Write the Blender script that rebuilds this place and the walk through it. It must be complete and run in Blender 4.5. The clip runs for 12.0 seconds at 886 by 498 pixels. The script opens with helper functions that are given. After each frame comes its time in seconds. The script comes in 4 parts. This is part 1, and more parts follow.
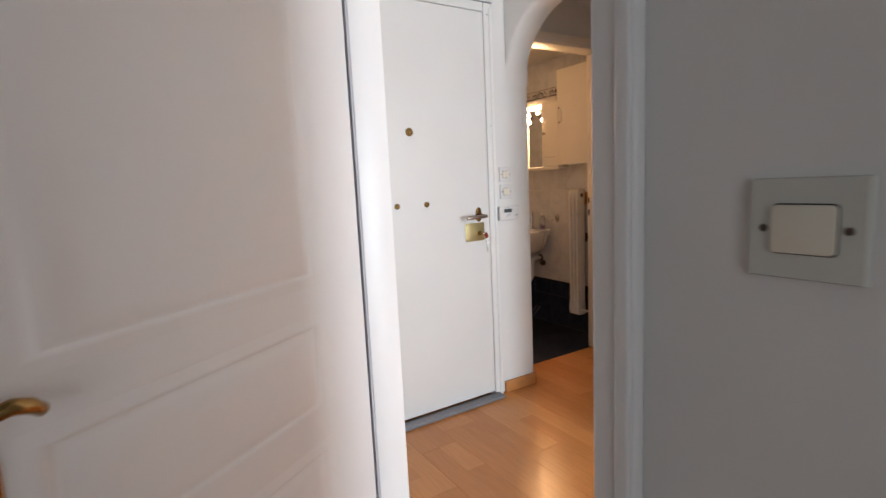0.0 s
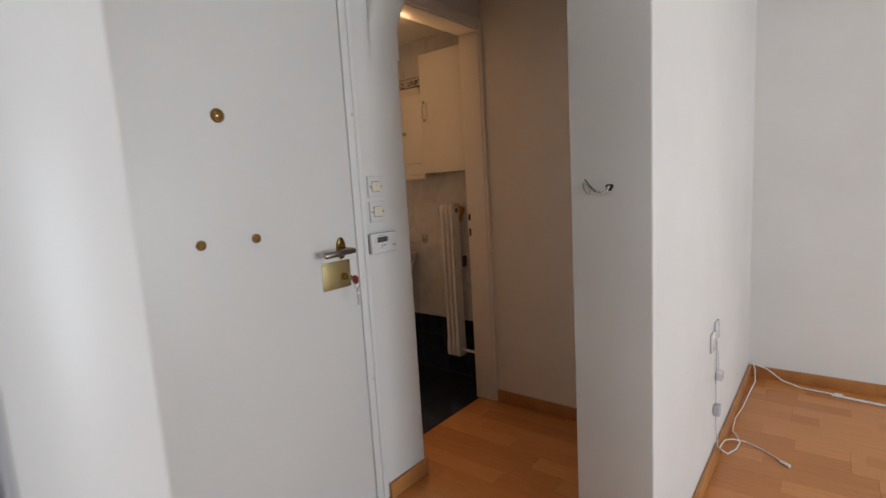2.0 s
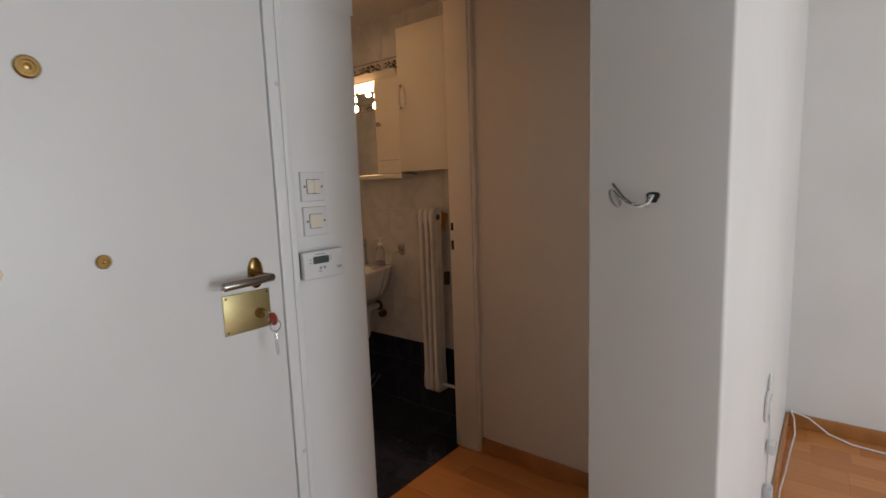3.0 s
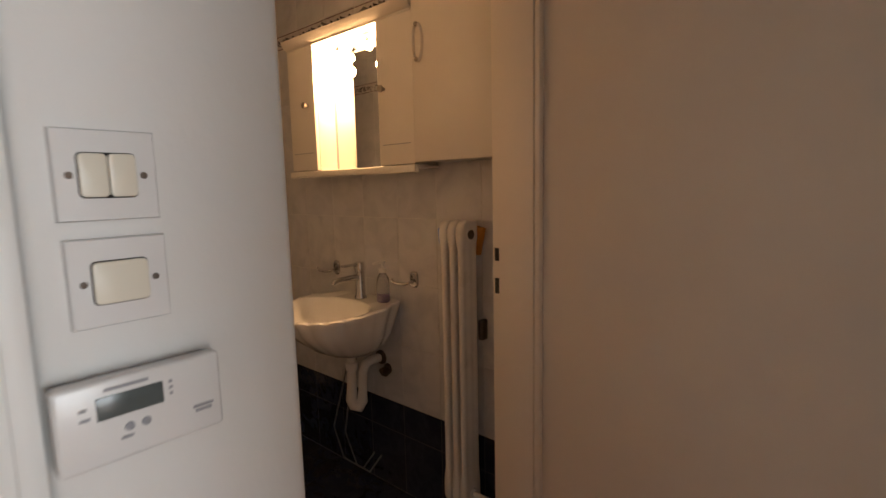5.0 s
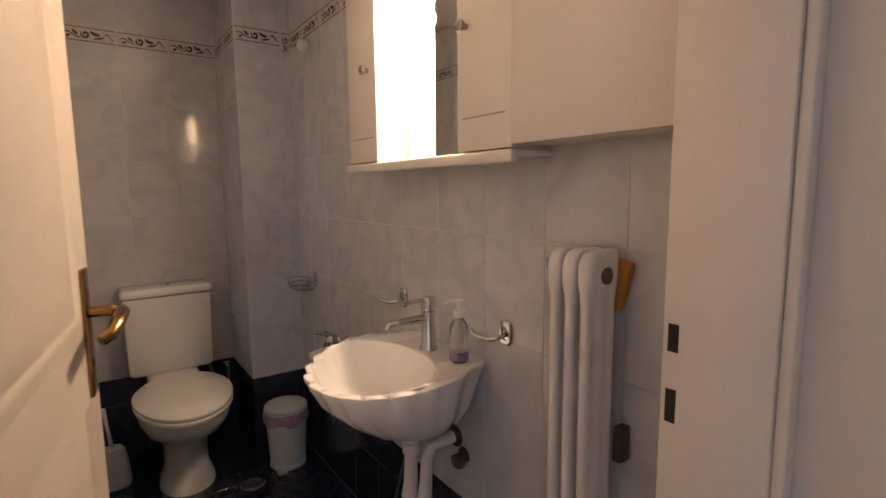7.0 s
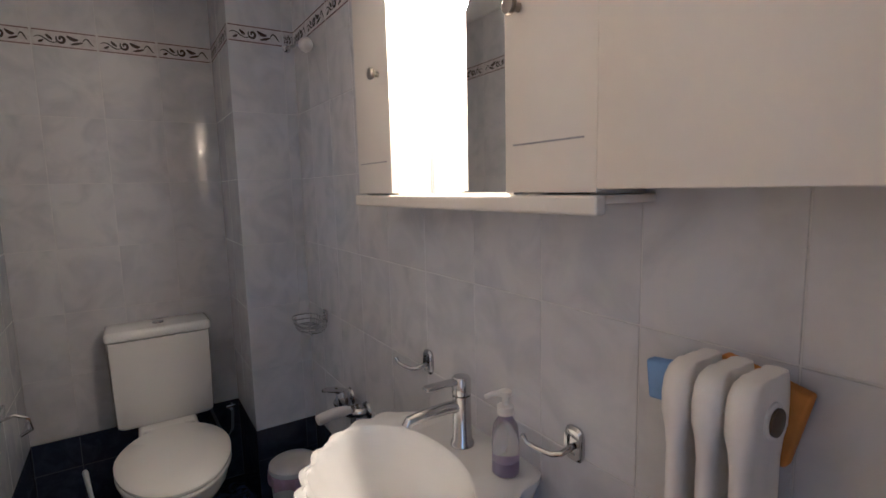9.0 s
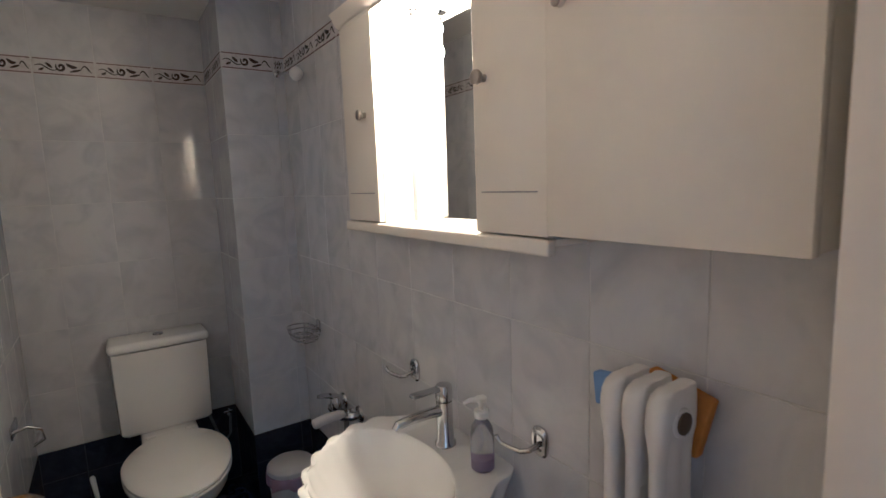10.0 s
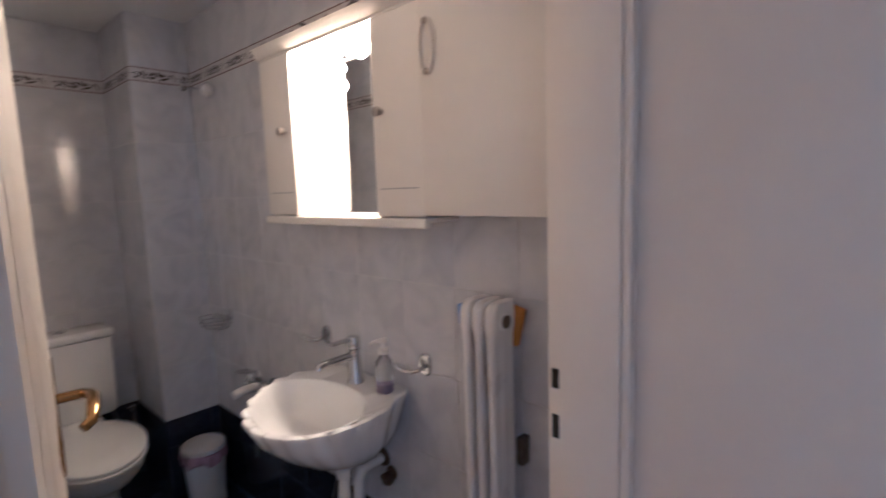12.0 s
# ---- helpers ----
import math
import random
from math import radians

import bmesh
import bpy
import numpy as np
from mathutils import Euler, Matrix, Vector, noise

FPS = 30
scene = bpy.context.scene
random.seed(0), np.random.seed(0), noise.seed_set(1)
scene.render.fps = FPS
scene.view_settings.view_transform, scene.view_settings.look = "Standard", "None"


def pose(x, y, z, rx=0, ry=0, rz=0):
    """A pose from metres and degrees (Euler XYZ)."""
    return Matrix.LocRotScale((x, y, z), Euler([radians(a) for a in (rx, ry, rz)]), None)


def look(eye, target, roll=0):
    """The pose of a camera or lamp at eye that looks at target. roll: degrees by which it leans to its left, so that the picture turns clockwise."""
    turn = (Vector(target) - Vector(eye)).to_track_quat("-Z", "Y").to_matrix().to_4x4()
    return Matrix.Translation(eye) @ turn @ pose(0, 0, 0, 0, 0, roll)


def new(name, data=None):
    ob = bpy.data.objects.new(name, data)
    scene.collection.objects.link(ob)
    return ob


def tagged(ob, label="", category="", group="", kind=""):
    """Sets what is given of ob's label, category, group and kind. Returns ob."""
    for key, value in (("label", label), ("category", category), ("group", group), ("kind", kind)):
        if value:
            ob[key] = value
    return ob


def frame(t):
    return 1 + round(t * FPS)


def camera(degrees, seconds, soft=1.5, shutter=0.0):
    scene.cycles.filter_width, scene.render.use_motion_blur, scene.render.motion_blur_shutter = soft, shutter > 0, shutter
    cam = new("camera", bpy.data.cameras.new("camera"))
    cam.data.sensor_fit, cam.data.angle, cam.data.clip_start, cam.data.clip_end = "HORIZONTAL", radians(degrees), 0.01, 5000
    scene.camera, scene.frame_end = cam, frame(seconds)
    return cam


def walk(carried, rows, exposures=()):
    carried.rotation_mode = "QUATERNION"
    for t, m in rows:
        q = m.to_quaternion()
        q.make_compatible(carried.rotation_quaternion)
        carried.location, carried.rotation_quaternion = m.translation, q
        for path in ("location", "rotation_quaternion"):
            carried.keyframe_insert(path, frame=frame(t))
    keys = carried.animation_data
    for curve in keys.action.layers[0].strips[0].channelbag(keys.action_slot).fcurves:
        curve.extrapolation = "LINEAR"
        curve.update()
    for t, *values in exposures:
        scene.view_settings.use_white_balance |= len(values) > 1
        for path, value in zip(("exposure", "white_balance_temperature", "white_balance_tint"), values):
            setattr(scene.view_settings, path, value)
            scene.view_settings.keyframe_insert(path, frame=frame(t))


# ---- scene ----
cam = camera(84.1, 12.0, shutter=0.4)
METRES, EYE, TILT, LEAN, TURN = 4.2, 1.271, 0.0, 0.0, -31.7
ROWS = [
    (0.0, 0.0, 0.0, 0.0, -0.36, -7.61, 2.7),
    (0.5, -0.0104, 0.0528, -0.0018, -5.48, -7.88, 3.0),
    (1.0, -0.016, 0.104, 0.0036, -10.43, -8.21, 3.74),
    (1.5, -0.0173, 0.1686, 0.0042, -15.1, -8.1, 3.1),
    (2.0, -0.0096, 0.2229, 0.0066, -20.04, -7.51, 3.36),
    (2.5, 0.0235, 0.28, 0.0052, -21.16, -7.58, 2.87),
    (3.0, 0.0568, 0.3351, 0.006, -20.2, -7.41, 1.99),
    (5.0, 0.1276, 0.5552, 0.004, -17.29, -7.2, 1.26),
    (5.5, 0.1344, 0.61, 0.0037, -16.73, -7.27, 1.66),
    (6.0, 0.1417, 0.6472, 0.0013, -16.8, -7.08, 1.82),
    (6.5, 0.1563, 0.6835, 0.002, -11.11, -7.05, 1.28),
    (7.0, 0.1783, 0.7137, 0.0036, -3.85, -6.91, 0.48),
    (9.0, 0.178, 0.801, 0.0263, -1.1, -7.19, 1.38),
    (9.5, 0.1787, 0.7927, 0.0395, -2.48, -7.06, 1.66),
    (10.0, 0.181, 0.771, 0.0446, -2.61, -7.54, 2.06),
    (10.5, 0.1852, 0.7492, 0.0411, -2.59, -10.18, 1.97),
    (11.0, 0.1862, 0.7243, 0.0373, -2.35, -10.8, 1.22),
    (11.5, 0.1794, 0.7004, 0.0385, -2.49, -10.55, 0.96),
    (12.0, 0.1586, 0.6733, 0.0388, -16.07, -6.87, 1.92),
]
# the clip's camera opens up and shifts its white balance towards the lamp-lit room
EXPOSURES = [(0.0, 0.8, 6200, 10), (0.8, 0.44, 6200, 10), (1.5, 0.18, 6200, 10), (2.0, 0.1, 6200, 8), (3.0, 0.0, 6200, 8), (5.0, 0.27, 6600, 10), (5.5, 0.38, 7200, 10), (6.0, 0.6, 7300, 10), (6.5, 1.0, 6300, 10), (7.0, 1.1, 4800, 7), (8.8, 1.1, 3900, 2), (10.4, 0.95, 3900, -3), (11.4, 1.03, 3750, 0), (12.0, 1.12, 4000, 7)]
walk(cam, [(t, pose(0, 0, EYE, TILT, LEAN, TURN) @ pose(METRES * x, METRES * y, METRES * z, 90 + pitch, roll, yaw)) for t, x, y, z, yaw, pitch, roll in ROWS], EXPOSURES)

# ---- world and light ----
world = bpy.data.worlds.new("sky")
scene.world = world
world.use_nodes = True
wn = world.node_tree
sky = wn.nodes.new("ShaderNodeTexSky")
sky.sky_type, sky.sun_disc = "NISHITA", False
sky.sun_elevation, sky.sun_rotation = radians(40), radians(60)
wn.links.new(sky.outputs[0], wn.nodes["Background"].inputs[0])
wn.nodes["Background"].inputs[1].default_value = 0.1

sun = new("sun", bpy.data.lights.new("sun", "SUN"))
sun.data.energy, sun.data.angle, sun.data.color = 1.0, radians(12), (1.0, 0.96, 0.9)
sun.matrix_world = look((4, 8, 6), (0, 0, 0))


def area(name, eye, target, w, h, power, color):
    data = bpy.data.lights.new(name, "AREA")
    data.shape, data.size, data.size_y, data.energy, data.color = "RECTANGLE", w, h, power, color
    ob = new(name, data)
    ob.matrix_world = look(eye, target)
    return ob


# daylight in the openings of the two windows behind the walk
area("living_window_light", (1.46, -2.95, 1.1), (1.46, 0, 0.9), 1.25, 2.0, 78, (0.88, 0.95, 1.0))
area("room_window_light", (-1.5, -2.95, 1.5), (-1.4, 0, 1.4), 1.5, 1.3, 11.0, (0.88, 0.95, 1.0))


def bulb_light(x, y, z, power):
    data = bpy.data.lights.new("bulb_light", "POINT")
    data.energy, data.color, data.shadow_soft_size = power, (1.0, 0.56, 0.255), 0.022
    new("bulb_light", data).location = (x, y, z)


bulb_light(2.984, 3.375, 1.772, 10.5)
bulb_light(2.984, 3.19, 1.772, 8.0)

# ---- materials ----


def mat(name, color, rough=0.5, metal=0.0, vary=0.06, scale=6.0, bump=0.02, fine=90.0, spec=0.5, coat=0.0, alpha=None, trans=0.0, emit=None, obj_vary=0.0):
    """A surface with soft patches, fine relief and an uneven gloss."""
    m = bpy.data.materials.new(name)
    m.use_nodes = True
    nt = m.node_tree
    p = nt.nodes["Principled BSDF"]
    p.inputs["Metallic"].default_value = metal
    p.inputs["Specular IOR Level"].default_value = spec
    p.inputs["Coat Weight"].default_value = coat
    p.inputs["Transmission Weight"].default_value = trans
    tc = nt.nodes.new("ShaderNodeTexCoord")
    n1 = nt.nodes.new("ShaderNodeTexNoise")
    n1.inputs["Scale"].default_value, n1.inputs["Detail"].default_value = scale, 5
    n2 = nt.nodes.new("ShaderNodeTexNoise")
    n2.inputs["Scale"].default_value, n2.inputs["Detail"].default_value = fine, 3
    nt.links.new(tc.outputs["Object"], n1.inputs["Vector"])
    nt.links.new(tc.outputs["Object"], n2.inputs["Vector"])
    ramp = nt.nodes.new("ShaderNodeMapRange")
    ramp.inputs[1].default_value, ramp.inputs[2].default_value = 0.3, 0.7
    ramp.inputs[3].default_value, ramp.inputs[4].default_value = 1 - vary, 1 + vary * 0.5
    nt.links.new(n1.outputs[0], ramp.inputs[0])
    last = ramp.outputs[0]
    if obj_vary:
        oi = nt.nodes.new("ShaderNodeObjectInfo")
        r2 = nt.nodes.new("ShaderNodeMapRange")
        r2.inputs[3].default_value, r2.inputs[4].default_value = 1 - obj_vary, 1 + obj_vary
        nt.links.new(oi.outputs["Random"], r2.inputs[0])
        mm = nt.nodes.new("ShaderNodeMath")
        mm.operation = "MULTIPLY"
        nt.links.new(last, mm.inputs[0])
        nt.links.new(r2.outputs[0], mm.inputs[1])
        last = mm.outputs[0]
    mul = nt.nodes.new("ShaderNodeVectorMath")
    mul.operation = "SCALE"
    mul.inputs[0].default_value = color
    nt.links.new(last, mul.inputs["Scale"])
    nt.links.new(mul.outputs[0], p.inputs["Base Color"])
    rr = nt.nodes.new("ShaderNodeMapRange")
    rr.inputs[3].default_value, rr.inputs[4].default_value = max(rough - 0.025, 0.01), rough + 0.03
    nt.links.new(n1.outputs[0], rr.inputs[0])
    nt.links.new(rr.outputs[0], p.inputs["Roughness"])
    if bump:
        b = nt.nodes.new("ShaderNodeBump")
        b.inputs["Strength"].default_value, b.inputs["Distance"].default_value = bump * 5, 0.002
        nt.links.new(n2.outputs[0], b.inputs["Height"])
        nt.links.new(b.outputs[0], p.inputs["Normal"])
    if emit:
        p.inputs["Emission Color"].default_value = (*emit[0], 1)
        p.inputs["Emission Strength"].default_value = emit[1]
    return m


def wood_floor():
    """Three-strip oak laminate: strips of uneven tone, long grain along y, a satin lacquer."""
    m = mat("oak_laminate", (0.5, 0.25, 0.1), rough=0.25, bump=0.0, coat=0.0)
    nt = m.node_tree
    p = nt.nodes["Principled BSDF"]
    tc = nt.nodes["Texture Coordinate"]
    oi = nt.nodes.new("ShaderNodeObjectInfo")
    mp = nt.nodes.new("ShaderNodeMapping")
    mp.inputs["Rotation"].default_value = (0, 0, radians(90))
    br = nt.nodes.new("ShaderNodeTexBrick")
    br.inputs["Color1"].default_value, br.inputs["Color2"].default_value = (0.60, 0.255, 0.078, 1), (0.48, 0.185, 0.052, 1)
    br.inputs["Mortar"].default_value = (0.48, 0.19, 0.055, 1)
    br.inputs["Scale"].default_value, br.inputs["Mortar Size"].default_value = 1.0, 0.0004
    br.inputs["Brick Width"].default_value, br.inputs["Row Height"].default_value = 0.46, 0.0975
    br.inputs["Bias"].default_value = -0.1
    off = nt.nodes.new("ShaderNodeVectorMath")
    off.operation = "ADD"
    sc = nt.nodes.new("ShaderNodeCombineXYZ")
    k = nt.nodes.new("ShaderNodeMath")
    k.operation, k.inputs[1].default_value = "MULTIPLY", 3.0
    nt.links.new(oi.outputs["Random"], k.inputs[0])
    nt.links.new(k.outputs[0], sc.inputs[1])
    nt.links.new(tc.outputs["Object"], off.inputs[0])
    nt.links.new(sc.outputs[0], off.inputs[1])
    nt.links.new(off.outputs[0], mp.inputs[0])
    nt.links.new(mp.outputs[0], br.inputs[0])
    g = nt.nodes.new("ShaderNodeTexNoise")
    g.inputs["Scale"].default_value, g.inputs["Detail"].default_value = 7.0, 8
    gm = nt.nodes.new("ShaderNodeMapping")
    gm.inputs["Scale"].default_value = (14, 0.8, 1)
    nt.links.new(off.outputs[0], gm.inputs[0])
    nt.links.new(gm.outputs[0], g.inputs[0])
    mr = nt.nodes.new("ShaderNodeMapRange")
    mr.inputs[1].default_value, mr.inputs[2].default_value = 0.3, 0.7
    mr.inputs[3].default_value, mr.inputs[4].default_value = 0.91, 1.06
    nt.links.new(g.outputs[0], mr.inputs[0])
    sm = nt.nodes.new("ShaderNodeVectorMath")
    sm.operation = "SCALE"
    nt.links.new(br.outputs[0], sm.inputs[0])
    nt.links.new(mr.outputs[0], sm.inputs["Scale"])
    # pale scuffs left on the lacquer
    sn = nt.nodes.new("ShaderNodeTexNoise")
    sn.inputs["Scale"].default_value, sn.inputs["Detail"].default_value, sn.inputs["Distortion"].default_value = 5.5, 7, 0.8
    nt.links.new(tc.outputs["Object"], sn.inputs["Vector"])
    sr = nt.nodes.new("ShaderNodeMapRange")
    sr.inputs[1].default_value, sr.inputs[2].default_value, sr.inputs[4].default_value = 0.66, 0.74, 0.4
    nt.links.new(sn.outputs[0], sr.inputs[0])
    mix = nt.nodes.new("ShaderNodeMix")
    mix.data_type = "RGBA"
    mix.inputs["B"].default_value = (0.62, 0.45, 0.30, 1)
    nt.links.new(sr.outputs[0], mix.inputs["Factor"])
    nt.links.new(sm.outputs[0], mix.inputs["A"])
    nt.links.new(mix.outputs["Result"], p.inputs["Base Color"])
    return m


def veined(name, base, vein, rough, amount, scale):
    """Glazed tile with soft cloudy veins that differ from tile to tile."""
    m = mat(name, base, rough=rough, bump=0.0)
    nt = m.node_tree
    p = nt.nodes["Principled BSDF"]
    tc = nt.nodes["Texture Coordinate"]
    oi = nt.nodes.new("ShaderNodeObjectInfo")
    k = nt.nodes.new("ShaderNodeMath")
    k.operation, k.inputs[1].default_value = "MULTIPLY", 40.0
    nt.links.new(oi.outputs["Random"], k.inputs[0])
    no = nt.nodes.new("ShaderNodeTexNoise")
    no.noise_dimensions = "4D"
    no.inputs["Scale"].default_value, no.inputs["Detail"].default_value, no.inputs["Distortion"].default_value = scale, 6, 1.6
    nt.links.new(tc.outputs["Object"], no.inputs["Vector"])
    nt.links.new(k.outputs[0], no.inputs["W"])
    mr = nt.nodes.new("ShaderNodeMapRange")
    mr.inputs[1].default_value, mr.inputs[2].default_value = 0.42, 0.68
    mr.inputs[4].default_value = amount
    nt.links.new(no.outputs[0], mr.inputs[0])
    mix = nt.nodes.new("ShaderNodeMix")
    mix.data_type = "RGBA"
    mix.inputs["A"].default_value, mix.inputs["B"].default_value = (*base, 1), (*vein, 1)
    nt.links.new(mr.outputs[0], mix.inputs["Factor"])
    nt.links.new(mix.outputs["Result"], p.inputs["Base Color"])
    return m


PLASTER = mat("white_plaster", (0.73, 0.72, 0.70), rough=0.62, vary=0.05, scale=2.2, bump=0.05, fine=60)
CEILING = mat("ceiling_paint", (0.73, 0.72, 0.70), rough=0.8, vary=0.04, scale=2.0, bump=0.04)
GLOSS_WHITE = mat("white_door_paint", (0.79, 0.78, 0.77), rough=0.36, vary=0.04, scale=2.5, bump=0.012, fine=40)
LOBBY_WALL = mat("warm_white_plaster", (0.77, 0.69, 0.605), rough=0.6, vary=0.05, scale=2.2, bump=0.05, fine=60)
FRAME_CREAM = mat("cream_frame_paint", (0.83, 0.76, 0.67), rough=0.36, vary=0.04, scale=2.5, bump=0.012, fine=40)
# toilet door's cream, darkened below the frame's to offset strong bulb light on it
DOOR_CREAM_DIMMED = mat("dimmed_cream_door_paint", (0.62, 0.57, 0.50), rough=0.34, vary=0.05, scale=2.5, bump=0.012, fine=40)
ENTRY_WHITE = mat("entry_door_white", (0.76, 0.755, 0.735), rough=0.42, vary=0.03, scale=2.0, bump=0.01, fine=50)
CREAM = mat("cream_lacquer", (0.80, 0.76, 0.69), rough=0.25, vary=0.03, scale=3.0, bump=0.006, fine=25)
OAK_TRIM = mat("oak_skirting", (0.45, 0.195, 0.06), rough=0.38, vary=0.25, scale=9.0, bump=0.02, fine=60)
LAMINATE = wood_floor()
TILE = veined("grey_marbled_tile", (0.60, 0.60, 0.625), (0.44, 0.455, 0.50), 0.085, 0.7, 6.0)
NAVY = veined("navy_tile", (0.016, 0.020, 0.040), (0.042, 0.052, 0.085), 0.14, 0.5, 12.0)
GROUT = mat("pale_grout", (0.62, 0.62, 0.62), rough=0.85, vary=0.12, scale=20)
DARK_GROUT = mat("dark_grout", (0.05, 0.055, 0.07), rough=0.85, vary=0.2, scale=20)
BORDER = veined("border_tile_glaze", (0.60, 0.58, 0.58), (0.42, 0.38, 0.38), 0.2, 0.6, 30.0)
ORNAMENT = mat("border_ornament_glaze", (0.045, 0.035, 0.04), rough=0.25, vary=0.4, scale=40)
ORNAMENT_LIGHT = mat("border_ornament_mauve", (0.22, 0.15, 0.16), rough=0.25, vary=0.4, scale=40)
CERAMIC = mat("white_ceramic", (0.82, 0.82, 0.81), rough=0.10, vary=0.02, scale=4, bump=0.0, coat=0.3)
SEAT = mat("toilet_seat_plastic", (0.80, 0.80, 0.78), rough=0.2, vary=0.02, scale=4, bump=0.0)
CHROME = mat("chrome", (0.62, 0.62, 0.63), rough=0.12, metal=1.0, vary=0.1, scale=20, bump=0.0)
STEEL = mat("brushed_steel", (0.36, 0.33, 0.30), rough=0.3, metal=1.0, vary=0.1, scale=30, bump=0.01)
BRASS = mat("brass", (0.34, 0.21, 0.075), rough=0.22, metal=1.0, vary=0.15, scale=25, bump=0.01)
BRASS_PLATE = mat("lacquered_brass_plate", (0.50, 0.41, 0.20), rough=0.42, metal=0.85, vary=0.08, scale=20, bump=0.01)
DARK = mat("dark_hole", (0.02, 0.018, 0.016), rough=0.8)
SCREW = mat("screw_head", (0.12, 0.09, 0.07), rough=0.5, metal=0.6)
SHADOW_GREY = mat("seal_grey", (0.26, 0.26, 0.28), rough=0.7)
GREY_STRIP = mat("grey_threshold_strip", (0.20, 0.20, 0.215), rough=0.5, vary=0.15, scale=12)
SWITCH_PLATE = mat("switch_plate_plastic", (0.72, 0.71, 0.70), rough=0.22, vary=0.03, bump=0.0)
SWITCH_AGED = mat("aged_switch_plate", (0.60, 0.60, 0.55), rough=0.2, vary=0.05, bump=0.0)
SWITCH_KEY = mat("aged_ivory_plastic", (0.74, 0.69, 0.58), rough=0.3, vary=0.05, bump=0.0)
GAP_GREY = mat("hinge_gap_grey", (0.52, 0.52, 0.55), rough=0.6)
LCD = mat("lcd_grey", (0.085, 0.10, 0.10), rough=0.2, vary=0.1, scale=60, bump=0.0)
PRINT = mat("grey_print", (0.30, 0.30, 0.32), rough=0.6, bump=0.0)
RADIATOR = mat("radiator_enamel", (0.78, 0.76, 0.73), rough=0.28, vary=0.05, scale=8, bump=0.004, fine=50)
CABLE = mat("white_cable", (0.75, 0.74, 0.72), rough=0.45, bump=0.0)
WIRE = mat("bare_wires", (0.10, 0.085, 0.075), rough=0.5, bump=0.0)
PIPE = mat("white_plastic_pipe", (0.74, 0.73, 0.71), rough=0.32, vary=0.05, bump=0.0)
VALVE = mat("aged_valve_metal", (0.12, 0.10, 0.09), rough=0.4, metal=0.8, vary=0.3, scale=30)
HOSE = mat("braided_hose", (0.17, 0.17, 0.18), rough=0.4, metal=0.5, vary=0.2, scale=60)
ORANGE = mat("orange_sponge", (0.55, 0.24, 0.04), rough=0.9, vary=0.15, scale=30, bump=0.1)
BLUE = mat("blue_sponge", (0.20, 0.33, 0.66), rough=0.9, vary=0.12, scale=30, bump=0.1)
BIN = mat("bin_plastic", (0.72, 0.71, 0.72), rough=0.35, bump=0.0)
BAG = mat("lilac_bin_bag", (0.42, 0.28, 0.40), rough=0.45, vary=0.2, scale=20, bump=0.05)
BRUSH = mat("brush_plastic", (0.70, 0.71, 0.73), rough=0.35, bump=0.0)
SOAP_LIQUID = mat("lilac_soap", (0.36, 0.22, 0.50), rough=0.2, bump=0.0)
BOTTLE = mat("clear_soap_bottle", (0.86, 0.87, 0.9), rough=0.06, trans=0.85, bump=0.0)
RED_KEY = mat("red_key_cap", (0.35, 0.035, 0.02), rough=0.4, bump=0.0)
BULB = mat("glowing_bulb", (0.9, 0.85, 0.75), rough=0.3, bump=0.0, emit=((1.0, 0.72, 0.42), 30.0))
GLASS = mat("window_glass", (0.95, 0.97, 0.97), rough=0.01, trans=1.0, bump=0.0, vary=0.0)
MIRROR = mat("mirror_silver", (0.86, 0.87, 0.88), rough=0.015, metal=1.0, vary=0.0, bump=0.0)

# ---- mesh helpers ----


def bx(bm, x0, x1, y0, y1, z0, z1, b=0.0, seg=2):
    """A box in world metres, its edges rounded by b."""
    r = bmesh.ops.create_cube(bm, size=1.0, matrix=Matrix.Translation(((x0 + x1) / 2, (y0 + y1) / 2, (z0 + z1) / 2)) @ Matrix.Diagonal((x1 - x0, y1 - y0, z1 - z0, 1)))
    if b:
        edges = list({e for v in r["verts"] for e in v.link_edges})
        bmesh.ops.bevel(bm, geom=edges, offset=b, segments=seg, profile=0.5, affect="EDGES")
    return bm


def box(x0, x1, y0, y1, z0, z1, b=0.0, seg=2):
    return bx(bmesh.new(), x0, x1, y0, y1, z0, z1, b, seg)


def tube(bm, pts, r, n=10, closed=False):
    """A round bar along pts; r is one radius or one for each point."""
    pts = [Vector(p) for p in pts]
    rs = r if isinstance(r, (list, tuple)) else [r] * len(pts)
    rings, up = [], None
    for i, p in enumerate(pts):
        a, c = pts[i - 1] if i or closed else p, pts[(i + 1) % len(pts)] if i < len(pts) - 1 or closed else p
        d = (c - a).normalized()
        if up is None:
            up = d.orthogonal().normalized()
        up = (up - d * up.dot(d)).normalized()
        side = d.cross(up)
        rings.append([bm.verts.new(p + (up * math.cos(q) + side * math.sin(q)) * rs[i]) for q in (2 * math.pi * j / n for j in range(n))])
    for i in range(len(rings) if closed else len(rings) - 1):
        A, B = rings[i], rings[(i + 1) % len(rings)]
        for j in range(n):
            bm.faces.new((A[j], A[(j + 1) % n], B[(j + 1) % n], B[j]))
    if not closed:
        bm.faces.new(rings[0][::-1])
        bm.faces.new(rings[-1])
    return bm


def rod(p0, p1, r, n=12):
    return tube(bmesh.new(), [p0, p1], r, n)


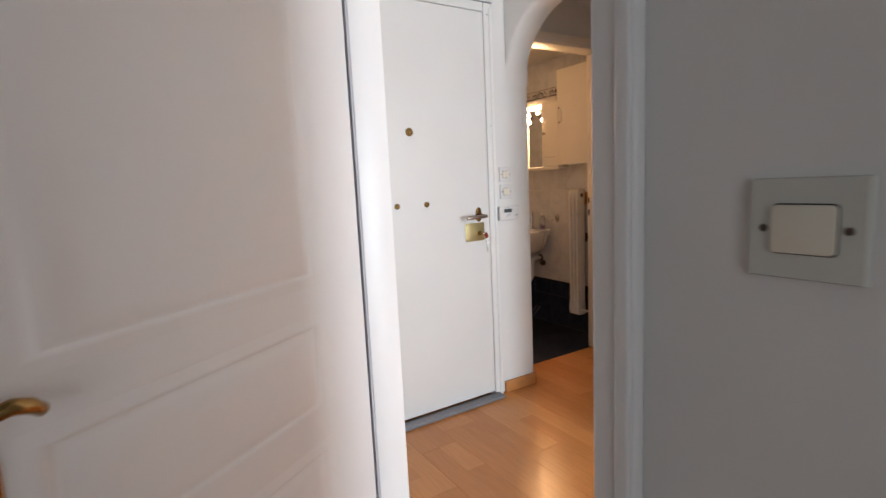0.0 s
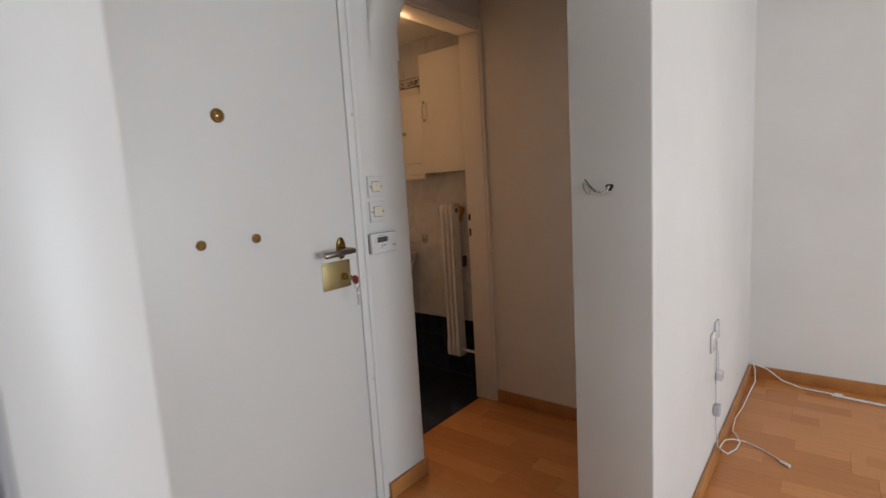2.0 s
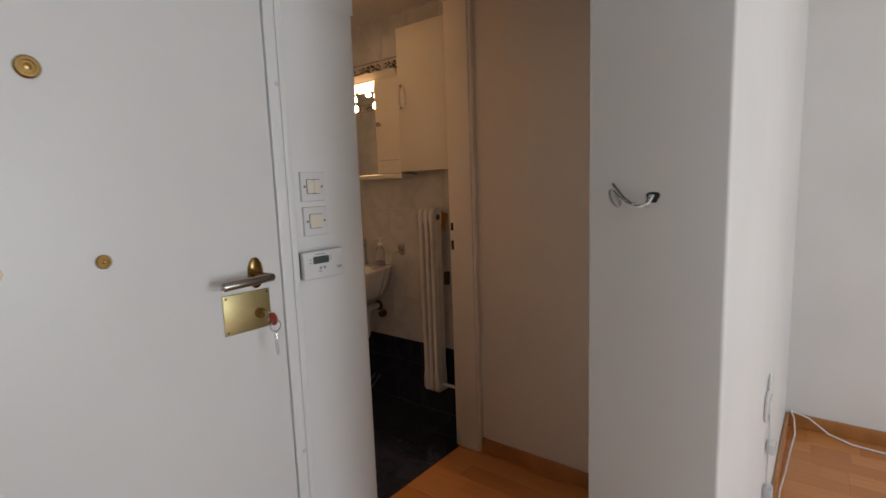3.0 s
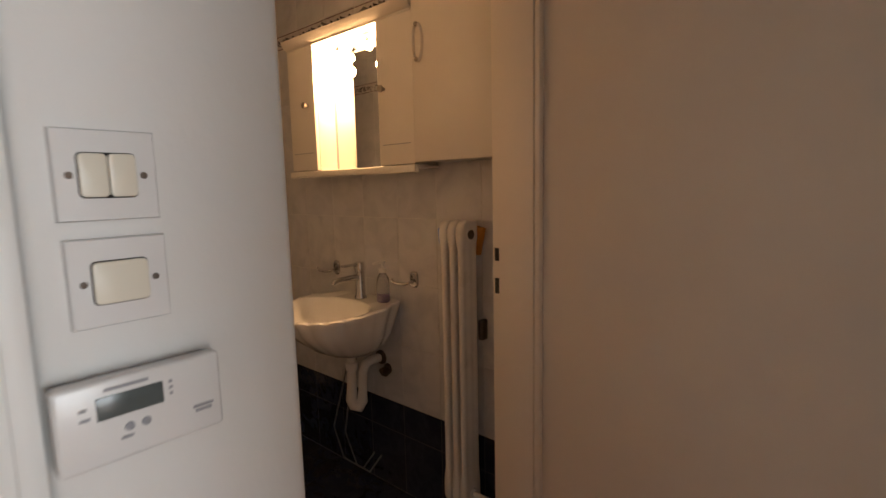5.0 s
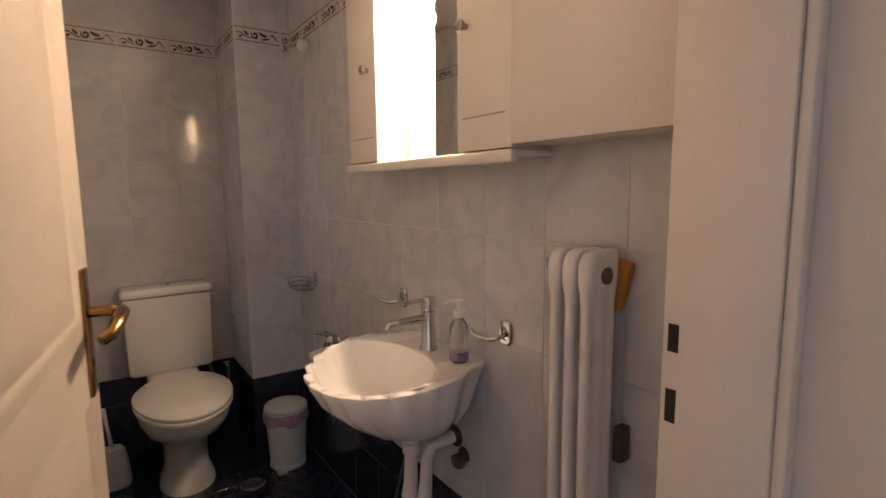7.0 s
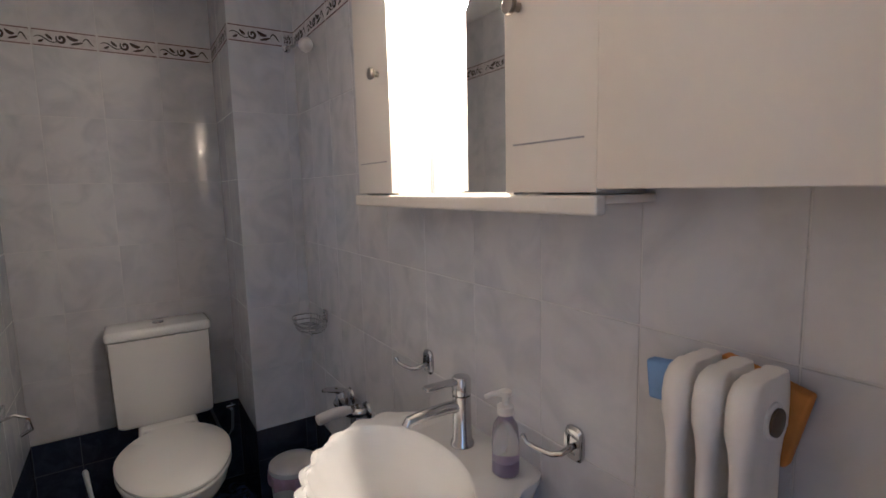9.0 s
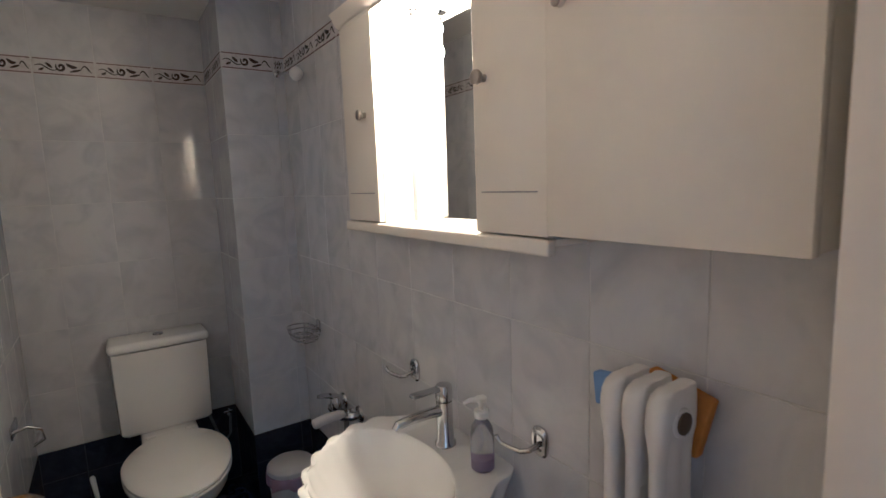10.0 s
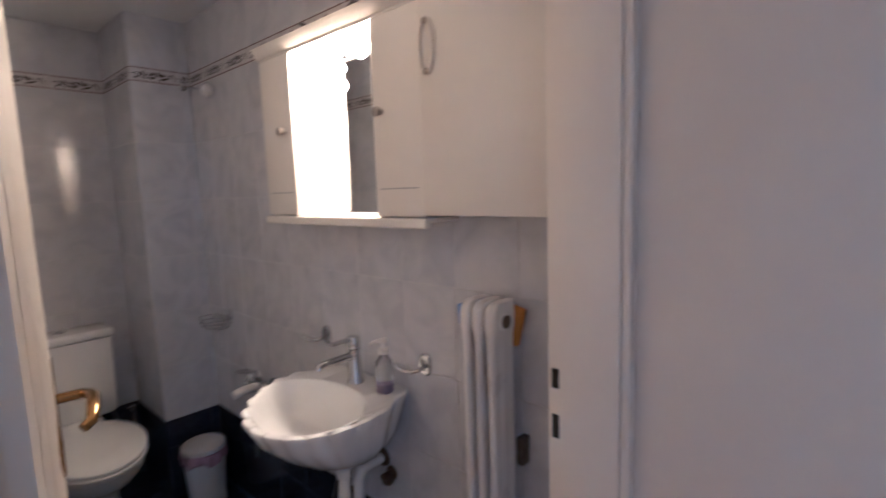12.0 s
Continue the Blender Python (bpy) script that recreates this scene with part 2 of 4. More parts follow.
def lathe(bm, profile, m=Matrix(), n=24):
    """Turns (radius, height) pairs about z, then places the body by m; closed at both ends."""
    rings = [[bm.verts.new(m @ Vector((r * math.cos(a), r * math.sin(a), z))) for a in (2 * math.pi * j / n for j in range(n))] for r, z in profile]
    for A, B in zip(rings, rings[1:]):
        for j in range(n):
            bm.faces.new((A[j], A[(j + 1) % n], B[(j + 1) % n], B[j]))
    bm.faces.new(rings[0][::-1])
    bm.faces.new(rings[-1])
    return bm


def loft(bm, rings, cap0=True, cap1=True):
    """Skins closed rings of points, one after another."""
    vs = [[bm.verts.new(p) for p in ring] for ring in rings]
    for A, B in zip(vs, vs[1:]):
        n = len(A)
        for j in range(n):
            bm.faces.new((A[j], A[(j + 1) % n], B[(j + 1) % n], B[j]))
    if cap0:
        bm.faces.new(vs[0][::-1])
    if cap1:
        bm.faces.new(vs[-1])
    return bm


def mesh_of(name, bm, material):
    bmesh.ops.recalc_face_normals(bm, faces=bm.faces)
    me = bpy.data.meshes.new(name)
    bm.to_mesh(me)
    bm.free()
    me.polygons.foreach_set("use_smooth", [True] * len(me.polygons))
    me.set_sharp_from_angle(angle=radians(38))
    me.materials.append(material)
    return me


def part(name, bm, material, parent, label=""):
    """One mesh under a thing or a part; its points are given in world metres."""
    ob = new(name, mesh_of(name, bm, material))
    ob.parent = parent
    if parent.parent is None:
        ob.matrix_parent_inverse = parent.matrix_basis.inverted()
    return tagged(ob, label)


def thing(name, at, label, category, group=""):
    ob = new(name)
    ob.location = at
    ob.empty_display_size = 0.05
    ob.matrix_basis = Matrix.Translation(at)
    return tagged(ob, label, category, group)


def structure(name, bm, material, label, category="wall"):
    return tagged(new(name, mesh_of(name, bm, material)), label, category, kind="structure")


def turned(name, parent, mesh, m):
    """One more piece on a shared mesh."""
    ob = new(name, mesh)
    ob.parent = parent
    if parent.parent is None:
        ob.matrix_parent_inverse = parent.matrix_basis.inverted()
    ob.matrix_basis = m
    return ob


AX_Y = Matrix.Rotation(radians(90), 4, "X")   # turns a lathe's axis to -y
AX_X = Matrix.Rotation(radians(-90), 4, "Y")  # turns a lathe's axis to -x

# ---- the large structure ----
H = 2.65     # ceiling of the flat
HW = 2.24    # ceiling of the toilet room

floor = structure("floor", box(-2.55, 4.05, -3.15, 2.47, -0.12, -0.008), LAMINATE, "honey oak laminate floor with a satin sheen", "floor")
wc_floor = structure("floor_toilet_room", box(1.88, 3.15, 2.47, 5.05, -0.12, -0.004), DARK_GROUT, "dark navy tiled floor of the toilet room", "floor")

bm = box(-2.55, 4.05, -3.15, 2.24, H, H + 0.12)
bx(bm, 0.44, 2.94, 2.24, 2.37, H, H + 0.12)
structure("ceiling", bm, CEILING, "plain white painted ceiling", "ceiling")
structure("ceiling_toilet_room", box(2.0, 3.03, 2.49, 4.93, HW, HW + 0.1), CEILING, "low white ceiling of the toilet room", "ceiling")

# entry wall with the flat's front door
bm = box(0.60, 0.79, 2.24, 2.40, 0, H)
bx(bm, 1.755, 2.015, 2.24, 2.371, 0, H, 0.012, 4)
bx(bm, 0.79, 1.75, 2.24, 2.40, 2.225, H)
wall_entry = structure("wall_entry", bm, PLASTER, "white plastered wall beside the front door")
structure("wall_stairwell", box(0.6, 1.88, 2.45, 2.55, 0, H), PLASTER, "plain wall behind the front door")

# arch between hall and lobby, flush with the entry wall
YA, YB, ZS, RISE = 1.435, 2.24, 1.81, 0.385
bm = bmesh.new()
cy, hw = (YA + YB) / 2, (YB - YA) / 2
curve = [(cy - hw * math.cos(math.pi * i / 36), ZS + RISE * math.sin(math.pi * i / 36)) for i in range(37)]
cols = []
for y, z in curve:
    a = math.atan2((z - ZS) / RISE, (y - cy) / hw)
    n = Vector((0, math.cos(a), math.sin(a)))
    line = []
    for d, e in ((0.024, 0.0), (0.012, 0.004), (0.004, 0.012), (0.0, 0.024)):
        line.append(Vector((1.854 + e, y, z)) + n * d)
    for d, e in ((0.0, 0.024), (0.004, 0.012), (0.012, 0.004), (0.024, 0.0)):
        line.append(Vector((2.015 - e, y, z)) + n * d)
    y_top = min(max(y, YA + 0.003), YB - 0.003)
    line = [Vector((1.854, y_top, H))] + [Vector((p.x, min(max(p.y, YA + 0.003), YB - 0.003), p.z)) for p in line] + [Vector((2.015, y_top, H))]
    cols.append([bm.verts.new(p) for p in line])
for A, B in zip(cols, cols[1:]):
    for j in range(len(A) - 1):
        bm.faces.new((A[j], A[j + 1], B[j + 1], B[j]))
structure("wall_arch", bm, PLASTER, "white plastered round arch between hall and lobby")

# pier and the wall of the living room
structure("wall_living_north", box(1.854, 4.05, 1.20, 1.435, 0, H, 0.006, 3), PLASTER, "bright white wall with loose cables at its foot")
structure("wall_living_east", box(3.93, 4.05, -3.15, 1.20, 0, H), PLASTER, "white living room wall with oak skirting")
structure("wall_lobby_east", box(2.82, 2.94, 1.435, 2.37, 0, H), LOBBY_WALL, "plain warm white lobby wall beside the toilet door")

# wall with the toilet room's doorway
bm = box(1.88, 2.03, 2.372, 2.488, 0, H)
bx(bm, 2.815, 3.15, 2.372, 2.488, 0, H)
bx(bm, 2.03, 2.815, 2.372, 2.488, 2.135, H)
structure("wall_toilet_door", bm, PLASTER, "white wall around the toilet room's doorway")

# toilet room shells (tiles are set on them further down)
wall_wc_left = structure("wall_toilet_left", box(1.88, 1.9985, 2.488, 5.05, 0, H), GROUT, "wall of grey marbled tiles over a navy base")
wall_wc_back = structure("wall_toilet_back", box(1.9985, 3.15, 4.9315, 5.05, 0, H), GROUT, "wall of grey marbled tiles with a patterned border")
wall_wc_sink = structure("wall_toilet_washbasin", box(3.0315, 3.15, 2.488, 4.9315, 0, H), GROUT, "grey marbled tile wall behind the washbasin")
wall_wc_column = structure("wall_toilet_column", box(2.7815, 3.0315, 4.5315, 4.9315, 0, HW), GROUT, "boxed corner column in grey marbled tiles")

# wall between the first room and the hall, with its doorway
JR, JL = 0.359, 1.257
bm = box(0.44, 0.60, -3.15, JR, 0, H)
bx(bm, 0.44, 0.60, 1.30, 2.40, 0, H)
bx(bm, 0.44, 0.60, JR, 1.30, 2.07, H)
structure("wall_first_room", bm, PLASTER, "white wall with the light switch")
structure("wall_first_room_north", box(-2.55, 0.44, 1.65, 1.77, 0, H), PLASTER, "plain white wall of the first room")
structure("wall_first_room_west", box(-2.55, -2.43, -3.15, 1.65, 0, H), PLASTER, "plain white wall of the first room")
bm = box(-2.43, 3.93, -3.15, -3.0, 2.25, H)
for a, b in ((-2.43, -2.3), (-0.7, 0.44), (0.60, 0.80), (2.12, 3.93)):
    bx(bm, a, b, -3.15, -3.0, 0, 2.25)
bx(bm, -2.3, -0.7, -3.15, -3.0, 0, 0.85)
structure("wall_south", bm, PLASTER, "white outer wall with the windows")


def window(name, x0, x1, z0, z1):
    w = structure(name, box(x0, x1, -3.12, -3.03, z0, z0 + 0.06, 0.004), GLOSS_WHITE, "white framed window towards the daylight", "window")
    part("window_frame", box(x0, x1, -3.12, -3.03, z1 - 0.06, z1, 0.004), GLOSS_WHITE, w)
    xm = (x0 + x1) / 2
    for a, b in ((x0, x0 + 0.06), (xm - 0.04, xm + 0.04), (x1 - 0.06, x1)):
        part("window_stile", box(a, b, -3.12, -3.03, z0 + 0.061, z1 - 0.061, 0.004), GLOSS_WHITE, w)
    for a, b in ((x0 + 0.06, xm - 0.04), (xm + 0.04, x1 - 0.06)):
        pane = part("pane", box(a, b, -3.08, -3.074, z0 + 0.06, z1 - 0.06), GLASS, w, "clear glass pane")
        pane.visible_shadow = False


window("window_1", 0.80, 2.12, 0.0, 2.25)
window("window_2", -2.3, -0.7, 0.85, 2.25)
structure("ground", box(-60, 60, -80, -3.6, -3.2, -3.0), mat("pale_paving", (0.3, 0.3, 0.29), rough=0.9), "pale ground outside the windows", "ground")

# skirting boards


def skirting(x0, x1, y0, y1):
    structure("baseboard", box(x0, x1, y0, y1, 0, 0.07, 0.004), OAK_TRIM, "orange oak skirting board along the wall", "baseboard")


skirting(1.775, 2.015, 2.222, 2.2385)
skirting(1.836, 1.8525, 1.182, 1.436)
skirting(1.836, 3.912, 1.182, 1.1985)
skirting(3.913, 3.9285, -2.99, 1.182)
skirting(2.803, 2.8185, 1.453, 2.345)
skirting(2.03, 2.803, 1.4365, 1.453)
skirting(0.6015, 0.618, 1.33, 2.222)
skirting(0.618, 0.76, 2.222, 2.2385)

# ---- door frames ----


# frame of the toilet door
frame_wc = thing("door_frame", (2.45, 2.43, 0), "cream white toilet door frame with two strike slots", "door frame")
frame_wc["kind"] = "structure"
part("jamb", box(2.0315, 2.055, 2.3715, 2.489, 0, 2.11, 0.003), FRAME_CREAM, frame_wc)
jr = part("jamb", box(2.79, 2.8135, 2.361, 2.489, 0, 2.11, 0.003), FRAME_CREAM, frame_wc)
part("head", box(2.0315, 2.8135, 2.361, 2.489, 2.1105, 2.134, 0.003), FRAME_CREAM, frame_wc)
part("casing", box(2.796, 2.8198, 2.347, 2.3605, 0, 2.175, 0.003, 3), FRAME_CREAM, frame_wc)
part("casing", box(2.0165, 2.7975, 2.351, 2.3605, 2.118, 2.175, 0.004, 3), FRAME_CREAM, frame_wc)
for z0, z1 in ((1.082, 1.118), (0.990, 1.034)):
    part("strike_slot", box(2.7886, 2.7912, 2.467, 2.481, z0, z1, 0.0005), DARK, frame_wc, "dark latch slot")
    part("strike_plate", box(2.7892, 2.7899, 2.464, 2.484, z0 - 0.006, z1 + 0.006), FRAME_CREAM, frame_wc, "painted strike plate")

# frame of the first room's door
frame_a = thing("door_frame", (0.52, 0.8, 0), "white painted moulded door frame of the first room", "door frame")
frame_a["kind"] = "structure"
part("jamb", box(0.438, 0.602, JR + 0.0005, JR + 0.018, 0, 2.05, 0.003), GLOSS_WHITE, frame_a)
part("jamb", box(0.512, 0.606, JL - 0.018, 1.2995, 0, 2.05, 0.004), GLOSS_WHITE, frame_a)
part("head", box(0.438, 0.602, JR + 0.0185, JL + 0.04, 2.05, 2.068, 0.003), GLOSS_WHITE, frame_a)
part("casing", box(0.420, 0.4395, JR - 0.045, JR + 0.012, 0, 2.12, 0.006, 3), GLOSS_WHITE, frame_a)
part("casing_bead", box(0.412, 0.4205, JR - 0.043, JR - 0.025, 0, 2.12, 0.0035, 3), GLOSS_WHITE, frame_a)
part("casing", box(0.6005, 0.612, 1.301, JL + 0.10, 0, 2.12, 0.005, 3), GLOSS_WHITE, frame_a)
part("casing", box(0.6005, 0.612, JR - 0.05, JR + 0.010, 0, 2.12, 0.005, 3), GLOSS_WHITE, frame_a)
# grey strip set in for the shade in the gap between leaf and jamb
part("gap_line", box(0.5072, 0.5115, JL - 0.0155, 1.29, 0, 2.05), GAP_GREY, frame_a, "grey strip for the shaded gap beside the hinges")

# ---- doors ----


def panel_door(name, width, height, thick, rows, label, ma=0.105, mb=0.105, paint=GLOSS_WHITE):
    """A leaf in local metres: hinge at the origin, width along +x, faces at y = 0 and y = thick, with raised panels on both faces."""
    door = thing(name, (0, 0, 0), label, "door")
    door["kind"] = "structure"
    part("leaf", box(0, width, 0, thick, 0.006, height, 0.003), paint, door)
    for z0, z1 in rows:
        for s in (0, 1):
            y0 = -0.0004 if s == 0 else thick + 0.0004
            o = -1 if s == 0 else 1
            b = bmesh.new()
            rings = []
            for ins, dep in ((-0.022, 0.0), (-0.002, 0.0042), (0.002, 0.0036), (0.006, 0.0006), (0.010, 0.0006), (0.018, 0.0042), (0.045, 0.0052)):
                wide = 1.6 * max(0.0, ins)
                x0, x1, za, zb = ma + ins + wide, width - mb - ins - wide, z0 + ins, z1 - ins
                y = y0 + o * dep
                rings.append([(x0, y, za), (x1, y, za), (x1, y, zb), (x0, y, zb)])
            loft(b, rings, cap0=False)
            part("panel", b, paint, door, "raised moulded panel")
    return door


def lever(parent, x, z, y, o, m, toward=-1, reach=1.0):
    """Brass long plate with a curved lever, on the face y, standing out by o."""
    plate = part("handle_plate", box(x - 0.019, x + 0.019, min(y, y + o * 0.006), max(y, y + o * 0.006), z - 0.135, z + 0.07, 0.0025), m, parent, "brass long plate")
    toward *= reach
    pts = [(x, y + o * 0.005, z), (x, y + o * 0.04, z), (x + toward * 0.012, y + o * 0.052, z), (x + toward * 0.04, y + o * 0.055, z + 0.003), (x + toward * 0.08, y + o * 0.053, z - 0.004),
           (x + toward * 0.105, y + o * 0.048, z - 0.014), (x + toward * 0.115, y + o * 0.036, z - 0.02)]
    part("lever", tube(bmesh.new(), pts, [0.009, 0.009, 0.010, 0.0105, 0.010, 0.009, 0.008], 12), m, plate, "curved brass lever")
    part("keyhole", box(x - 0.003, x + 0.003, min(y + o * 0.0045, y + o * 0.0068), max(y + o * 0.0045, y + o * 0.0068), z - 0.09, z - 0.075), DARK, plate)


d1 = panel_door("door_1", 0.875, 2.035, 0.04, ((0.13, 0.335), (0.44, 0.647), (0.757, 0.957), (1.07, 1.93)), "white panelled door standing ajar with brass lever", 0.195, 0.095)
lever(d1, 0.838, 1.035, 0.04, 1, BRASS, reach=0.48)
lever(d1, 0.838, 1.035, 0.0, -1, BRASS, reach=0.48)
d1.matrix_basis = pose(0.476, 1.268, 0, 0, 0, 180 + 34.3)

d2 = panel_door("door_2", 0.675, 2.10, 0.04, ((0.12, 0.44), (0.55, 0.965), (1.095, 1.97)), "cream panelled toilet door opened inwards with brass lever", paint=DOOR_CREAM_DIMMED)
lever(d2, 0.618, 1.098, 0.0, -1, BRASS)
lever(d2, 0.618, 1.098, 0.04, 1, BRASS)
d2.matrix_basis = pose(2.0965, 2.4925, 0, 0, 0, 81.2)

# front door: smooth leaf in a shallow frame
d3 = thing("door_3", (1.25, 2.27, 0), "smooth white security front door with brass fittings", "door")
d3["kind"] = "structure"
part("leaf", box(0.802, 1.698, 2.232, 2.29, 0.03, 2.175, 0.003), ENTRY_WHITE, d3)
part("frame_stile", box(1.7015, 1.752, 2.229, 2.30, 0, 2.226, 0.005), ENTRY_WHITE, d3)
part("frame_bead", box(1.733, 1.7535, 2.224, 2.2285, 0, 2.20, 0.002), ENTRY_WHITE, d3)
part("frame_stile", box(0.748, 0.7985, 2.229, 2.30, 0, 2.226, 0.005), ENTRY_WHITE, d3)
part("frame_head", box(0.7995, 1.7005, 2.229, 2.30, 2.1785, 2.226, 0.005), ENTRY_WHITE, d3)
part("head_groove", box(0.79, 1.76, 2.2275, 2.2385, 2.2265, 2.232), SHADOW_GREY, d3, "dark gap above the frame")
part("threshold", box(0.79, 1.725, 2.170, 2.2315, 0.0, 0.022, 0.006), GREY_STRIP, d3, "grey draught strip at the foot")
for z in (0.55, 1.575, 2.165):
    part("screw_cover", lathe(bmesh.new(), [(0.006, 0), (0.005, 0.003), (0.002, 0.0045)], Matrix.Translation((1.727, 2.2285, z)) @ AX_Y, 12), SWITCH_PLATE, d3)


def rosette(x, z, r):
    b = lathe(bmesh.new(), [(r, 0), (r, 0.003), (r * 0.85, 0.0065), (r * 0.6, 0.0065), (r * 0.55, 0.0045), (r * 0.3, 0.0045), (r * 0.25, 0.007), (r * 0.08, 0.008)], Matrix.Translation((x, 2.2315, z)) @ AX_Y, 24)
    return part("brass_knob", b, BRASS, d3, "small round brass fitting")


rosette(1.210, 1.535, 0.021)
rosette(1.118, 1.165, 0.015)
rosette(1.291, 1.165, 0.015)
# lever with oval rose, lock plate, cylinder and keys
hx, hz = 1.622, 1.083
rose = [[(hx + r * 0.021 * math.cos(a), 2.2315 - y, hz + 0.006 + r * 0.040 * math.sin(a)) for a in (2 * math.pi * i / 28 for i in range(28))] for r, y in ((1, 0), (1, 0.004), (0.8, 0.008), (0.3, 0.008))]
rp = part("handle_rose", loft(bmesh.new(), rose), BRASS, d3, "oval brass rose")
part("neck", rod((hx, 2.224, hz), (hx, 2.175, hz), 0.010), BRASS, rp)
part("lever", tube(bmesh.new(), [(hx + 0.016, 2.173, hz - 0.002), (hx + 0.012, 2.173, hz - 0.002), (hx - 0.115, 2.173, hz - 0.006), (hx - 0.120, 2.173, hz - 0.006)], [0.008, 0.0105, 0.0105, 0.008], 14), STEEL, rp, "straight dark steel lever")
lp = part("lock_plate", box(1.528, 1.656, 2.2275, 2.2315, 0.942, 1.044, 0.0015), BRASS_PLATE, d3, "square brass lock plate")
for sx in (1.536, 1.648):
    for sz in (0.950, 1.036):
        part("screw", lathe(bmesh.new(), [(0.003, 0), (0.0025, 0.0012), (0.001, 0.0016)], Matrix.Translation((sx, 2.2275, sz)) @ AX_Y, 10), SCREW, lp)
part("lock_cylinder", lathe(bmesh.new(), [(0.013, 0), (0.013, 0.014), (0.011, 0.022), (0.004, 0.022)], Matrix.Translation((1.622, 2.2275, 0.984)) @ AX_Y, 20), BRASS, lp, "brass lock cylinder")
keys = thing("key_bunch", (1.6320, 2.195, 0.992), "small key bunch with a red cap in the lock", "keys")
part("key_blade", box(1.6295, 1.6345, 2.178, 2.208, 0.984, 1.000, 0.001), CHROME, keys)
part("key_head", lathe(bmesh.new(), [(0.013, -0.002), (0.014, 0), (0.013, 0.002)], Matrix.Translation((1.6320, 2.166, 0.987)) @ AX_X, 18), RED_KEY, keys, "red plastic key cap")
part("ring", tube(bmesh.new(), [(1.6340 + 0.012 * math.cos(a), 2.163, 0.972 + 0.012 * math.sin(a)) for a in (2 * math.pi * i / 20 for i in range(20))], 0.0012, 6, True), CHROME, keys)
part("key_blade", box(1.6305, 1.6325, 2.157, 2.165, 0.918, 0.960, 0.0008), CHROME, keys)
part("key_blade", box(1.6345, 1.6365, 2.161, 2.169, 0.908, 0.958, 0.0008), CHROME, keys)

keys.matrix_basis = Matrix.Translation((1.622, 2.199, 0.982)) @ Matrix.Scale(1.2, 4)

# ---- wall fittings of hall and first room ----


def tablet(x0, x1, z0, z1, r, y0, y1):
    """A slab facing -y with its four corners rounded by r and a softened front edge."""
    def ring(k, y):
        out = []
        for cx, cz, a0 in ((x1 - r, z1 - r, 0), (x0 + r, z1 - r, 90), (x0 + r, z0 + r, 180), (x1 - r, z0 + r, 270)):
            for q in range(6):
                a = radians(a0 + 18 * q)
                out.append((cx + (r - k) * math.cos(a), y, cz + (r - k) * math.sin(a)))
        return out
    return loft(bmesh.new(), [ring(0, y0), ring(0, y1 + 0.0009), ring(0.0003, y1 + 0.0003), ring(0.001, y1)])


def switch(at, rz, double, label, size=1.0, s=0.082, plate=SWITCH_PLATE):
    """Built facing -y round the origin, then turned into place."""
    sw = thing("light_switch", (0, 0, 0), label, "light switch", "light switches")
    h = s / 2
    rings = [[(x * h * k, y, z * h * k) for x, z in ((-1, -1), (1, -1), (1, 1), (-1, 1))] for k, y in ((1, 0), (1, -0.006), (0.97, -0.0085), (0.1, -0.0085))]
    part("plate", loft(bmesh.new(), rings), plate, sw, "glossy square cover plate")
    part("key_surround", tablet(-0.0236, 0.0236, -0.0206, 0.0206, 0.005, -0.008, -0.0095), DARK, sw)
    for a, b in (((-0.0225, -0.0005), (0.0005, 0.0225)) if double else ((-0.0225, 0.0225),)):
        part("rocker", tablet(a, b, -0.0194, 0.0194, 0.0042, -0.0085, -0.0128), SWITCH_KEY, sw, "aged ivory rocker")
    for x in (-0.0295, 0.0295):
        part("screw", lathe(bmesh.new(), [(0.0034, 0), (0.003, 0.0012), (0.001, 0.0016)], Matrix.Translation((x, -0.0084, 0)) @ AX_Y, 10), SCREW, sw)
    sw.matrix_basis = pose(*at, 0, 0, rz) @ Matrix.Scale(size, 4)
    return sw


switch((1.823, 2.2395, 1.305), 0, True, "white double rocker switch above the thermostat")
switch((1.825, 2.2395, 1.207), 0, False, "white square switch with ivory rocker on the wall")
switch((0.4395, 0.172, 1.223), -90, False, "glossy aged square switch on the first room's wall", 0.97, plate=SWITCH_AGED)

th = thing("thermostat", (1.865, 2.2395, 1.09), "white wall thermostat with a small grey display", "thermostat")
part("back_plate", box(1.797, 1.933, 2.229, 2.2395, 1.054, 1.128, 0.002), SHADOW_GREY, th)
part("case", box(1.794, 1.936, 2.209, 2.2285, 1.052, 1.131, 0.004, 3), SWITCH_PLATE, th, "white plastic case")
part("display", box(1.825, 1.880, 2.2078, 2.2095, 1.095, 1.116, 0.0004), LCD, th, "grey liquid crystal display")
for i, (x, z, w) in enumerate(((1.8495, 1.082, 0.008), (1.8635, 1.082, 0.008))):
    part("button", lathe(bmesh.new(), [(0.0042, 0), (0.004, 0.0012), (0.002, 0.0018)], Matrix.Translation((x, 2.209, 1.082)) @ AX_Y, 14), PRINT, th)
for x0, x1, z in ((1.906, 1.926, 1.078), (1.908, 1.924, 1.0735), (1.832, 1.868, 1.1205), (1.842, 1.852, 1.0715), (1.8855, 1.8885, 1.112), (1.8855, 1.8885, 1.106), (1.8855, 1.8885, 1.100), (1.812, 1.820, 1.098), (1.812, 1.818, 1.107)):
    part("print_bar", box(x0, x1, 2.2084, 2.2092, z, z + 0.003), PRINT, th)

th.matrix_basis = Matrix.Translation((1.829, 2.2395, 1.082))

